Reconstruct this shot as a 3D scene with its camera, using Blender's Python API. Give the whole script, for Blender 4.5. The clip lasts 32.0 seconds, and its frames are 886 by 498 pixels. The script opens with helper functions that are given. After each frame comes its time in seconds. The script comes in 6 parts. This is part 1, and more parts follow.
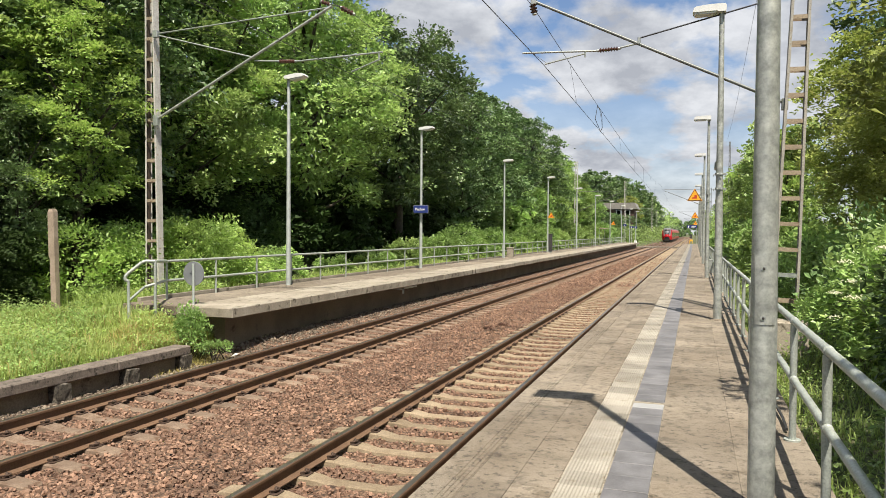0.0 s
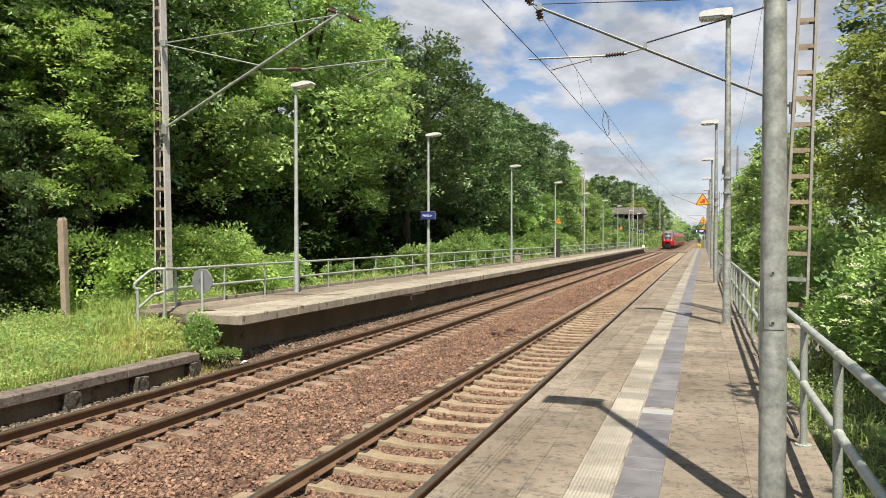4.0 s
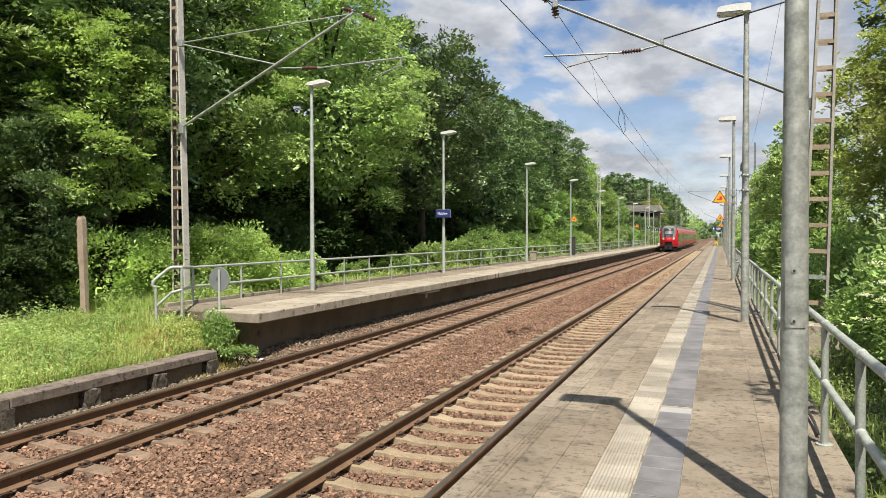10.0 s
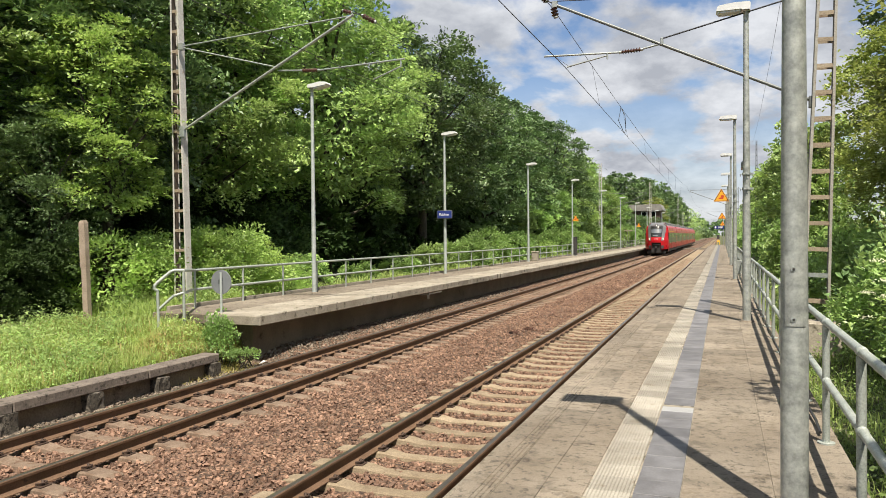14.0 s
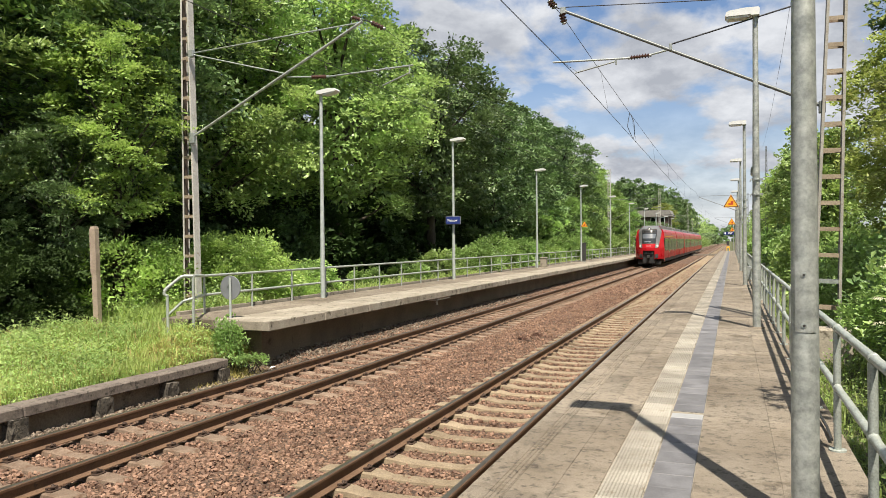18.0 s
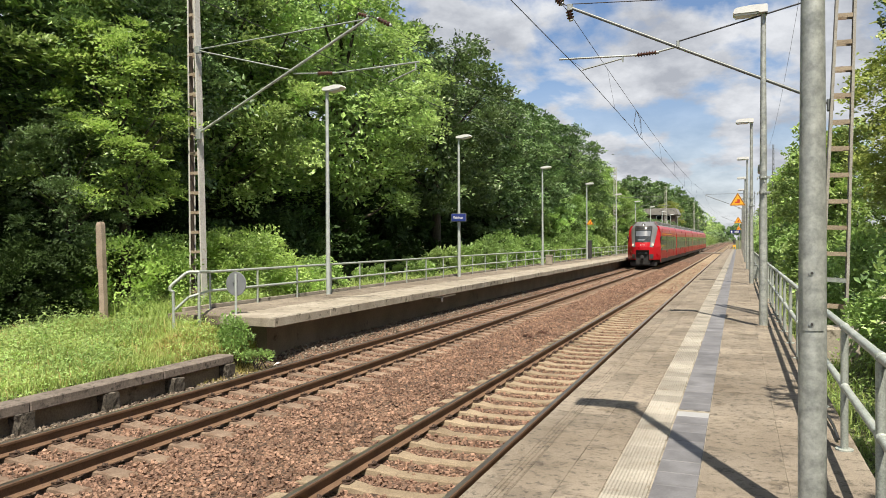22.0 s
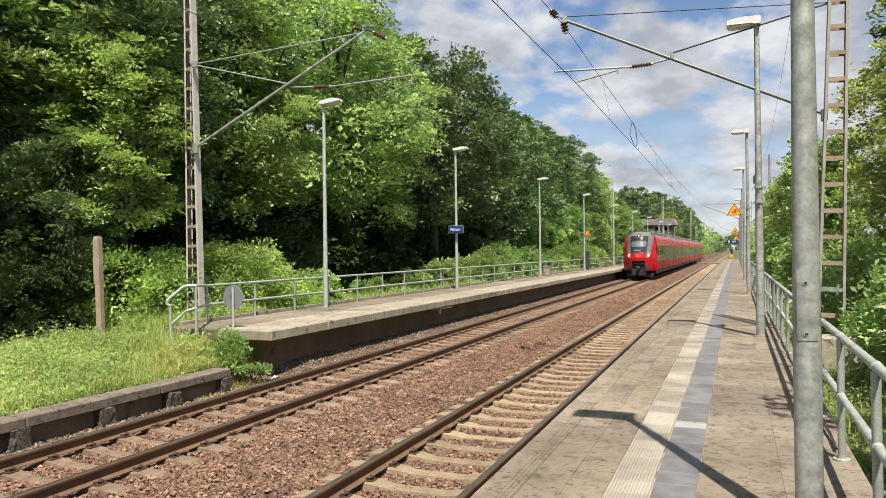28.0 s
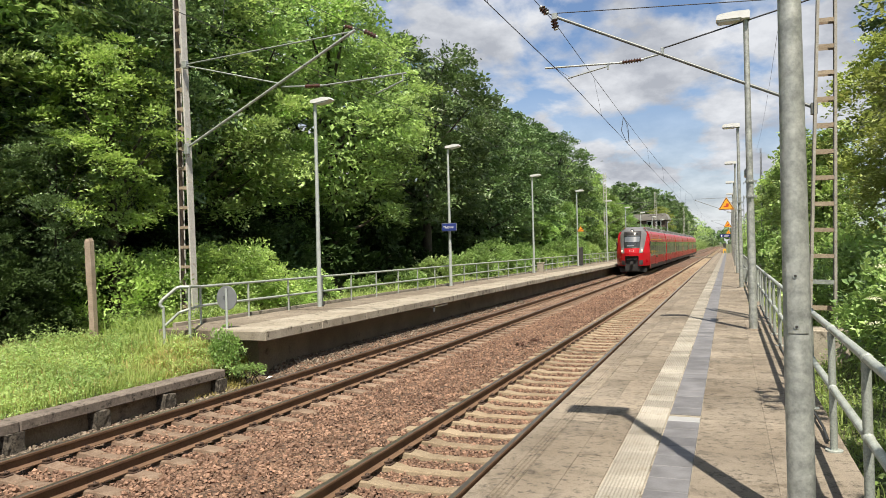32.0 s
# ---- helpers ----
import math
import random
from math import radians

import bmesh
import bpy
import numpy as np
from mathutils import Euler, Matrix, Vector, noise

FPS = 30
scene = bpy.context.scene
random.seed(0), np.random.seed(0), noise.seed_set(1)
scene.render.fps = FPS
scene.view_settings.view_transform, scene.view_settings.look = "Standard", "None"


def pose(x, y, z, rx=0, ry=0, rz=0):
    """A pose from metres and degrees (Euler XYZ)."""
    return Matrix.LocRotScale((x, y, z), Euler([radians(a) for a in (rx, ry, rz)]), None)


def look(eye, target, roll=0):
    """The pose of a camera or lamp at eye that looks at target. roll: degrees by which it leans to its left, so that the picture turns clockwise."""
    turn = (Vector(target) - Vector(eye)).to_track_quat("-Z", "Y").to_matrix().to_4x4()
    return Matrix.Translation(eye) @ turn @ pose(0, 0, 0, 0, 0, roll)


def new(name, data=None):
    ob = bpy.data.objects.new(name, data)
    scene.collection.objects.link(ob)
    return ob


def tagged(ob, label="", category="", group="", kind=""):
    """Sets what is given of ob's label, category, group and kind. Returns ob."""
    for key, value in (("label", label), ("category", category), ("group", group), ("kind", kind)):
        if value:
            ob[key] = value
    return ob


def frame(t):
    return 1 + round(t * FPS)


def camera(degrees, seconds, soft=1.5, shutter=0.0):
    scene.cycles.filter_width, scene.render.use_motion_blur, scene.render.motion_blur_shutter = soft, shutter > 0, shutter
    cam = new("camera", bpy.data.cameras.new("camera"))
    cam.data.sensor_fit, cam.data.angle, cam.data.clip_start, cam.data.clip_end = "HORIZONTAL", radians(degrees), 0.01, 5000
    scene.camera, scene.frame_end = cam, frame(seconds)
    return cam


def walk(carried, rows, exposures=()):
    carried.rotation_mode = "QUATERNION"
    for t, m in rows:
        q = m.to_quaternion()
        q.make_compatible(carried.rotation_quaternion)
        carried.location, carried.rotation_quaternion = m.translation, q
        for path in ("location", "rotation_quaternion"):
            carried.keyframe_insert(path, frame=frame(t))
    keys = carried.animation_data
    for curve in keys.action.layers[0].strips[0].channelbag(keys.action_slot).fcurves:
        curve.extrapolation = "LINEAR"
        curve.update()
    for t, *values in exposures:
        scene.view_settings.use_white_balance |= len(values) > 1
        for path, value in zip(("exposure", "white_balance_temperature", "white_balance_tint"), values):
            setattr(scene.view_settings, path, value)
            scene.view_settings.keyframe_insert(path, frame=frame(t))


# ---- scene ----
cam = camera(62.628, 32.0, soft=0.7)
walk(cam, [
    (0, pose(0.000, 0.000, 2.574, 88.664, -0.384, 19.067)),
    (0.5, pose(-0.002, -0.000, 2.574, 88.747, -0.324, 19.161)),
    (1, pose(-0.001, 0.001, 2.572, 88.792, -0.351, 19.280)),
    (1.5, pose(-0.002, -0.009, 2.575, 88.802, -0.335, 19.295)),
    (2, pose(-0.002, -0.014, 2.578, 88.915, -0.316, 19.387)),
    (2.5, pose(0.003, -0.008, 2.575, 89.031, -0.287, 19.501)),
    (3, pose(0.005, -0.010, 2.573, 89.048, -0.196, 19.573)),
    (3.5, pose(0.002, -0.008, 2.577, 89.105, -0.058, 19.588)),
    (5.5, pose(-0.001, -0.014, 2.578, 89.152, 0.072, 19.795)),
    (6, pose(-0.000, -0.004, 2.581, 89.110, 0.053, 19.937)),
    (6.5, pose(-0.006, -0.001, 2.576, 89.113, 0.068, 19.990)),
    (7, pose(-0.012, -0.005, 2.576, 88.994, 0.072, 19.981)),
    (7.5, pose(-0.019, 0.001, 2.579, 88.919, 0.057, 20.057)),
    (8, pose(-0.023, -0.002, 2.575, 88.877, 0.016, 20.243)),
    (8.5, pose(-0.021, -0.006, 2.573, 88.836, 0.007, 20.387)),
    (9, pose(-0.020, -0.007, 2.576, 88.917, 0.040, 20.438)),
    (9.5, pose(-0.021, -0.007, 2.577, 88.904, 0.011, 20.651)),
    (10, pose(-0.017, -0.009, 2.576, 88.982, 0.090, 20.816)),
    (10.5, pose(-0.013, -0.015, 2.577, 89.048, 0.223, 20.897)),
    (11, pose(-0.007, -0.009, 2.576, 89.152, 0.340, 20.970)),
    (11.5, pose(-0.006, -0.013, 2.575, 89.058, 0.424, 20.956)),
    (12, pose(-0.008, -0.006, 2.576, 88.848, 0.484, 20.906)),
    (12.5, pose(-0.006, -0.010, 2.576, 88.883, 0.414, 20.828)),
    (13, pose(-0.003, -0.003, 2.575, 88.955, 0.403, 20.928)),
    (13.5, pose(-0.003, -0.008, 2.576, 88.986, 0.490, 20.932)),
    (14, pose(0.000, -0.011, 2.578, 89.058, 0.541, 20.964)),
    (14.5, pose(-0.003, -0.014, 2.578, 89.116, 0.470, 20.981)),
    (16.5, pose(0.004, -0.009, 2.576, 89.461, 0.319, 21.268)),
    (17, pose(0.003, -0.003, 2.572, 89.502, 0.419, 21.393)),
    (17.5, pose(0.002, -0.017, 2.579, 89.537, 0.461, 21.466)),
    (18, pose(0.002, -0.014, 2.575, 89.530, 0.529, 21.633)),
    (18.5, pose(-0.001, -0.006, 2.573, 89.437, 0.586, 21.811)),
    (19, pose(-0.000, -0.011, 2.575, 89.396, 0.665, 21.874)),
    (19.5, pose(-0.002, -0.010, 2.573, 89.437, 0.570, 21.874)),
    (20, pose(-0.001, -0.004, 2.573, 89.507, 0.423, 21.858)),
    (20.5, pose(-0.003, -0.015, 2.576, 89.457, 0.293, 21.852)),
    (21, pose(0.000, -0.011, 2.574, 89.452, 0.236, 21.917)),
    (21.5, pose(-0.003, -0.000, 2.571, 89.429, 0.243, 22.006)),
    (22, pose(-0.005, -0.003, 2.570, 89.317, 0.284, 22.057)),
    (22.5, pose(-0.003, 0.003, 2.571, 89.243, 0.292, 22.094)),
    (23, pose(-0.008, -0.002, 2.571, 89.245, 0.282, 22.023)),
    (23.5, pose(-0.011, -0.002, 2.569, 89.242, 0.263, 22.011)),
    (24, pose(-0.008, 0.006, 2.571, 89.189, 0.273, 21.993)),
    (24.5, pose(-0.007, -0.000, 2.571, 89.275, 0.218, 21.936)),
    (25, pose(-0.003, 0.002, 2.571, 89.446, 0.269, 21.903)),
    (25.5, pose(0.000, -0.006, 2.572, 89.518, 0.326, 21.944)),
    (27.5, pose(0.018, -0.007, 2.576, 90.223, 0.727, 21.978)),
    (28, pose(0.017, -0.005, 2.574, 90.248, 0.691, 21.894)),
    (28.5, pose(0.012, 0.001, 2.573, 90.161, 0.570, 21.815)),
    (29, pose(0.010, -0.002, 2.571, 90.028, 0.582, 21.641)),
    (29.5, pose(0.012, 0.004, 2.571, 89.941, 0.696, 21.543)),
    (30, pose(0.016, -0.006, 2.572, 89.908, 0.921, 21.596)),
    (30.5, pose(0.020, -0.001, 2.572, 89.848, 1.120, 21.544)),
    (31, pose(0.029, -0.004, 2.572, 89.800, 1.241, 21.422)),
    (31.5, pose(0.028, -0.010, 2.577, 89.888, 1.332, 21.382)),
    (32, pose(0.033, -0.005, 2.574, 90.067, 1.433, 21.411)),
], exposures=[(0, 0.8), (32, 0.8)])

# ---- light ----
SUN_DIR = Vector((0.21, -0.415, 0.885)).normalized()      # towards the sun
sun_data = bpy.data.lights.new("sun", "SUN")
sun_data.energy, sun_data.angle, sun_data.color = 5.0, radians(0.53), (1.0, 0.91, 0.77)
sun = new("sun", sun_data)
sun.matrix_world = look(SUN_DIR * 60, (0, 0, 0))

world = bpy.data.worlds.new("sky")
scene.world = world
world.use_nodes = True
wn, wl = world.node_tree.nodes, world.node_tree.links
wn.clear()


def wnode(kind, **values):
    n = wn.new(kind)
    for k, v in values.items():
        n.inputs[k].default_value = v
    return n


w_out = wnode("ShaderNodeOutputWorld")
w_bg = wnode("ShaderNodeBackground", Strength=0.058)
w_sky = wn.new("ShaderNodeTexSky")
w_sky.sky_type, w_sky.sun_disc = "NISHITA", False
w_sky.sun_elevation, w_sky.sun_rotation = math.asin(SUN_DIR.z), math.atan2(SUN_DIR.x, SUN_DIR.y)
w_sky.air_density, w_sky.dust_density, w_sky.ozone_density = 1.0, 0.6, 1.4
w_co = wn.new("ShaderNodeTexCoord")
w_sep = wn.new("ShaderNodeSeparateXYZ")
wl.new(w_co.outputs["Generated"], w_sep.inputs[0])
w_up = wn.new("ShaderNodeMath")
w_up.operation = "MAXIMUM"
w_up.inputs[1].default_value = 0.0
wl.new(w_sep.outputs["Z"], w_up.inputs[0])
w_add = wn.new("ShaderNodeMath")
w_add.operation = "ADD"
w_add.inputs[1].default_value = 0.30
wl.new(w_up.outputs[0], w_add.inputs[0])
w_flat = wn.new("ShaderNodeCombineXYZ")
for axis in ("X", "Y"):
    d = wn.new("ShaderNodeMath")
    d.operation = "DIVIDE"
    wl.new(w_sep.outputs[axis], d.inputs[0])
    wl.new(w_add.outputs[0], d.inputs[1])
    wl.new(d.outputs[0], w_flat.inputs[axis])
w_map = wnode("ShaderNodeMapping", Location=(0.62, 2.4, 0.0), Scale=(1.15, 1.0, 1.0))
wl.new(w_flat.outputs[0], w_map.inputs["Vector"])
w_noise = wnode("ShaderNodeTexNoise", Scale=2.7, Detail=11.0, Roughness=0.55, Distortion=0.12)
wl.new(w_map.outputs[0], w_noise.inputs["Vector"])
w_ramp = wn.new("ShaderNodeValToRGB")
w_ramp.color_ramp.elements[0].position, w_ramp.color_ramp.elements[0].color = 0.41, (0, 0, 0, 1)
w_ramp.color_ramp.elements[1].position, w_ramp.color_ramp.elements[1].color = 0.52, (1, 1, 1, 1)
wl.new(w_noise.outputs["Fac"], w_ramp.inputs[0])
w_shade = wnode("ShaderNodeTexNoise", Scale=3.6, Detail=8.0, Roughness=0.6)
wl.new(w_map.outputs[0], w_shade.inputs["Vector"])
w_cloud = wn.new("ShaderNodeValToRGB")
w_cloud.color_ramp.elements[0].position, w_cloud.color_ramp.elements[0].color = 0.38, (4.5, 4.75, 5.3, 1)
w_cloud.color_ramp.elements[1].position, w_cloud.color_ramp.elements[1].color = 0.61, (7.9, 8.1, 8.5, 1)
wl.new(w_shade.outputs["Fac"], w_cloud.inputs[0])
w_mix = wn.new("ShaderNodeMix")
w_mix.data_type = "RGBA"
w_low = wn.new("ShaderNodeMapRange")
w_low.inputs["From Min"].default_value, w_low.inputs["From Max"].default_value = 0.02, 0.22
w_low.inputs["To Min"].default_value, w_low.inputs["To Max"].default_value = 0.85, 0.0
wl.new(w_sep.outputs["Z"], w_low.inputs["Value"])
w_cover = wn.new("ShaderNodeMath")
w_cover.operation = "MAXIMUM"
wl.new(w_ramp.outputs[0], w_cover.inputs[0])
wl.new(w_low.outputs[0], w_cover.inputs[1])
wl.new(w_cover.outputs[0], w_mix.inputs["Factor"])
w_blue = wn.new("ShaderNodeMix")
w_blue.data_type, w_blue.blend_type = "RGBA", "MULTIPLY"
w_blue.inputs["Factor"].default_value = 1.0
w_blue.inputs["B"].default_value = (1.12, 1.17, 1.28, 1)
wl.new(w_sky.outputs[0], w_blue.inputs["A"])
wl.new(w_blue.outputs["Result"], w_mix.inputs["A"])
wl.new(w_cloud.outputs[0], w_mix.inputs["B"])
wl.new(w_mix.outputs["Result"], w_bg.inputs["Color"])
wl.new(w_bg.outputs[0], w_out.inputs[0])


# ---- materials ----
def surf(name, c1, c2, rough=0.8, scale=3.0, fine=60.0, bump=0.3, depth=0.01, metal=0.0, rnd=0.0, island=0.0, stain=None, stain_at=0.62, fine_mix=0.35, spec=0.5, world_co=False, pits=None, cells=0.0):
    """A surface: two tones by a broad noise, a fine grain with relief, stains, and tone that differs piece by piece."""
    m = bpy.data.materials.new(name)
    m.use_nodes = True
    n, l = m.node_tree.nodes, m.node_tree.links
    p = n["Principled BSDF"]
    p.inputs["Roughness"].default_value, p.inputs["Metallic"].default_value = rough, metal
    p.inputs["Specular IOR Level"].default_value = spec
    place = n.new("ShaderNodeNewGeometry").outputs["Position"] if world_co else n.new("ShaderNodeTexCoord").outputs["Object"]

    def noise_at(s, detail=4.0, r=0.6):
        t = n.new("ShaderNodeTexNoise")
        t.inputs["Scale"].default_value, t.inputs["Detail"].default_value, t.inputs["Roughness"].default_value = s, detail, r
        l.new(place, t.inputs["Vector"])
        return t

    def mix(fac, a, b, blend="MIX"):
        x = n.new("ShaderNodeMix")
        x.data_type, x.blend_type = "RGBA", blend
        for sock, v in (("Factor", fac), ("A", a), ("B", b)):
            if isinstance(v, (int, float)):
                x.inputs[sock].default_value = v
            elif isinstance(v, tuple):
                x.inputs[sock].default_value = (*v, 1)
            else:
                l.new(v, x.inputs[sock])
        return x.outputs["Result"]

    def ramp(v, a, b, lo=0.0, hi=1.0):
        r = n.new("ShaderNodeMapRange")
        r.inputs["From Min"].default_value, r.inputs["From Max"].default_value = a, b
        r.inputs["To Min"].default_value, r.inputs["To Max"].default_value = lo, hi
        l.new(v, r.inputs["Value"])
        return r.outputs[0]

    def grey(v):
        g = n.new("ShaderNodeCombineColor")
        for i in range(3):
            l.new(v, g.inputs[i])
        return g.outputs[0]

    broad = noise_at(scale)
    col = mix(ramp(broad.outputs["Fac"], 0.32, 0.68), c1, c2)
    grain = noise_at(fine, 3.0, 0.7)
    col = mix(1.0, col, grey(ramp(grain.outputs["Fac"], 0.25, 0.75, 1 - fine_mix, 1 + fine_mix)), "MULTIPLY")
    if stain:
        st = noise_at(scale * 2.7, 6.0, 0.7)
        col = mix(ramp(st.outputs["Fac"], stain_at, stain_at + 0.1), col, stain)
    if pits:
        for s, at, much in ((pits[0], pits[1], 0.55), (pits[0] * 0.22, 0.53, 0.32)):
            pt = noise_at(s, 5.0, 0.72)
            col = mix(1.0, col, grey(ramp(pt.outputs["Fac"], at, at + 0.1, 1.0, 1 - much)), "MULTIPLY")
    height = grain.outputs["Fac"]
    if cells:
        vo = n.new("ShaderNodeTexVoronoi")
        vo.inputs["Scale"].default_value = cells
        l.new(place, vo.inputs["Vector"])
        sep = n.new("ShaderNodeSeparateColor")
        l.new(vo.outputs["Color"], sep.inputs[0])
        col = mix(1.0, col, grey(ramp(sep.outputs[0], 0, 1, 0.55, 1.6)), "MULTIPLY")
        # cell edges darkened in the colour, as shade in the gaps between stones
        col = mix(1.0, col, grey(ramp(vo.outputs["Distance"], 0.35, 0.75, 1.0, 0.35)), "MULTIPLY")
        height = ramp(vo.outputs["Distance"], 0.0, 0.8, 1.0, 0.0)
    for amount, node, out in ((rnd, "ShaderNodeObjectInfo", "Random"), (island, "ShaderNodeNewGeometry", "Random Per Island")):
        if amount:
            src = n.new(node)
            col = mix(1.0, col, grey(ramp(src.outputs[out], 0, 1, 1 - amount, 1 + amount)), "MULTIPLY")
    l.new(col, p.inputs["Base Color"])
    if bump:
        b = n.new("ShaderNodeBump")
        b.inputs["Strength"].default_value, b.inputs["Distance"].default_value = bump, depth
        l.new(height, b.inputs["Height"])
        l.new(b.outputs[0], p.inputs["Normal"])
    rr = n.new("ShaderNodeMapRange")
    rr.inputs["To Min"].default_value, rr.inputs["To Max"].default_value = max(0.02, rough - 0.1), min(1, rough + 0.1)
    l.new(broad.outputs["Fac"], rr.inputs["Value"])
    l.new(rr.outputs[0], p.inputs["Roughness"])
    return m


def leaf_mat(name, dark, light, warm, translucent=0.3, rough=0.42, spec=0.55):
    """Leaves: tone differs leaf by leaf and tree by tree, and light shines through."""
    m = bpy.data.materials.new(name)
    m.use_nodes = True
    n, l = m.node_tree.nodes, m.node_tree.links
    p = n["Principled BSDF"]
    p.inputs["Roughness"].default_value = rough
    p.inputs["Specular IOR Level"].default_value = spec
    geo, info, co = n.new("ShaderNodeNewGeometry"), n.new("ShaderNodeObjectInfo"), n.new("ShaderNodeTexCoord")
    t = n.new("ShaderNodeTexNoise")
    t.inputs["Scale"].default_value = 0.55
    l.new(co.outputs["Object"], t.inputs["Vector"])
    ramp = n.new("ShaderNodeValToRGB")
    ramp.color_ramp.elements[0].color, ramp.color_ramp.elements[1].color = (*dark, 1), (*light, 1)
    e = ramp.color_ramp.elements.new(0.93)
    e.color = (*light, 1)
    ramp.color_ramp.elements[2].position, ramp.color_ramp.elements[2].color = 1.0, (*warm, 1)
    add = n.new("ShaderNodeMath")
    add.operation = "MULTIPLY_ADD"
    add.inputs[1].default_value = 0.33
    l.new(geo.outputs["Random Per Island"], add.inputs[0])
    r2 = n.new("ShaderNodeMapRange")
    r2.inputs["From Min"].default_value, r2.inputs["From Max"].default_value = 0.3, 0.7
    r2.inputs["To Max"].default_value = 0.64
    l.new(t.outputs["Fac"], r2.inputs["Value"])
    l.new(r2.outputs[0], add.inputs[2])
    l.new(add.outputs[0], ramp.inputs[0])
    hue = n.new("ShaderNodeHueSaturation")
    r3 = n.new("ShaderNodeMapRange")
    r3.inputs["To Min"].default_value, r3.inputs["To Max"].default_value = 0.494, 0.51
    l.new(info.outputs["Random"], r3.inputs["Value"])
    l.new(r3.outputs[0], hue.inputs["Hue"])
    r4 = n.new("ShaderNodeMapRange")
    r4.inputs["To Min"].default_value, r4.inputs["To Max"].default_value = 0.85, 1.15
    l.new(info.outputs["Random"], r4.inputs["Value"])
    l.new(r4.outputs[0], hue.inputs["Value"])
    l.new(ramp.outputs[0], hue.inputs["Color"])
    l.new(hue.outputs[0], p.inputs["Base Color"])
    tr = n.new("ShaderNodeBsdfTranslucent")
    bright = n.new("ShaderNodeHueSaturation")
    bright.inputs["Value"].default_value, bright.inputs["Hue"].default_value, bright.inputs["Saturation"].default_value = 1.2, 0.487, 1.0
    l.new(hue.outputs[0], bright.inputs["Color"])
    l.new(bright.outputs[0], tr.inputs["Color"])
    mx = n.new("ShaderNodeMixShader")
    mx.inputs[0].default_value = translucent
    l.new(p.outputs[0], mx.inputs[1])
    l.new(tr.outputs[0], mx.inputs[2])
    l.new(mx.outputs[0], n["Material Output"].inputs["Surface"])
    return m


def glass_mat(name, tint, rough=0.05):
    m = bpy.data.materials.new(name)
    m.use_nodes = True
    p = m.node_tree.nodes["Principled BSDF"]
    p.inputs["Base Color"].default_value, p.inputs["Roughness"].default_value = (*tint, 1), rough
    p.inputs["Specular IOR Level"].default_value = 0.3
    return m


def glow_mat(name, colour, strength):
    m = bpy.data.materials.new(name)
    m.use_nodes = True
    p = m.node_tree.nodes["Principled BSDF"]
    p.inputs["Base Color"].default_value = (*colour, 1)
    p.inputs["Emission Color"].default_value, p.inputs["Emission Strength"].default_value = (*colour, 1), strength
    return m


M_SOIL = surf("soil and grass", (0.055, 0.085, 0.025), (0.11, 0.10, 0.05), 0.95, 0.6, 25, 0.6, 0.05, stain=(0.13, 0.115, 0.06))
M_BALLAST = surf("ballast", (0.128, 0.075, 0.048), (0.206, 0.128, 0.084), 0.95, 0.8, 40, 1.0, 0.03, stain=(0.09, 0.062, 0.045), fine_mix=0.4, world_co=True, cells=23)
M_STONE = surf("ballast stone", (0.15, 0.087, 0.06), (0.272, 0.168, 0.115), 0.9, 2.0, 40, 0.5, 0.008, island=0.42)
M_GRAVEL = surf("grey brown gravel", (0.125, 0.098, 0.073), (0.22, 0.182, 0.14), 0.9, 2.0, 40, 0.5, 0.008, island=0.5)
M_RAIL = surf("rusty rail steel", (0.105, 0.06, 0.034), (0.16, 0.095, 0.056), 0.75, 2.5, 50, 0.3, 0.004, stain=(0.05, 0.035, 0.028))
M_RAILTOP = surf("worn rail head", (0.20, 0.17, 0.14), (0.30, 0.26, 0.22), 0.32, 2.0, 80, 0.05, 0.001, metal=0.85, fine_mix=0.15)
M_SLEEPER = surf("weathered concrete sleeper", (0.19, 0.142, 0.09), (0.28, 0.222, 0.15), 0.9, 2.5, 45, 0.4, 0.006, rnd=0.16, stain=(0.16, 0.12, 0.085), world_co=True)
M_SLEEPER_OLD = surf("dirty concrete sleeper", (0.145, 0.1, 0.07), (0.235, 0.172, 0.124), 0.92, 2.5, 45, 0.5, 0.006, rnd=0.24, stain=(0.12, 0.07, 0.042), stain_at=0.52)
M_CLIP = surf("rusty fastening", (0.05, 0.034, 0.026), (0.09, 0.056, 0.04), 0.7, 20, 90, 0.3, 0.003, metal=0.4)
M_SLAB = surf("platform concrete slab", (0.152, 0.124, 0.092), (0.252, 0.216, 0.171), 0.88, 0.8, 95, 0.8, 0.008, rnd=0.17, stain=(0.125, 0.1, 0.072), stain_at=0.56, fine_mix=0.36, world_co=True, pits=(17, 0.53))
M_TACTILE = surf("pale ribbed paving", (0.21, 0.193, 0.16), (0.315, 0.295, 0.255), 0.85, 2.0, 60, 0.3, 0.003, rnd=0.2, stain=(0.2, 0.172, 0.13), stain_at=0.56, fine_mix=0.25, world_co=True)
M_GREYTILE = surf("grey paving tile", (0.10, 0.098, 0.102), (0.175, 0.174, 0.184), 0.6, 3.2, 60, 0.2, 0.002, rnd=0.16, fine_mix=0.2, world_co=True)
M_EDGE = surf("stained concrete edge", (0.235, 0.205, 0.16), (0.345, 0.312, 0.255), 0.9, 1.5, 40, 0.4, 0.006, rnd=0.08, stain=(0.085, 0.072, 0.05), stain_at=0.55, world_co=True)
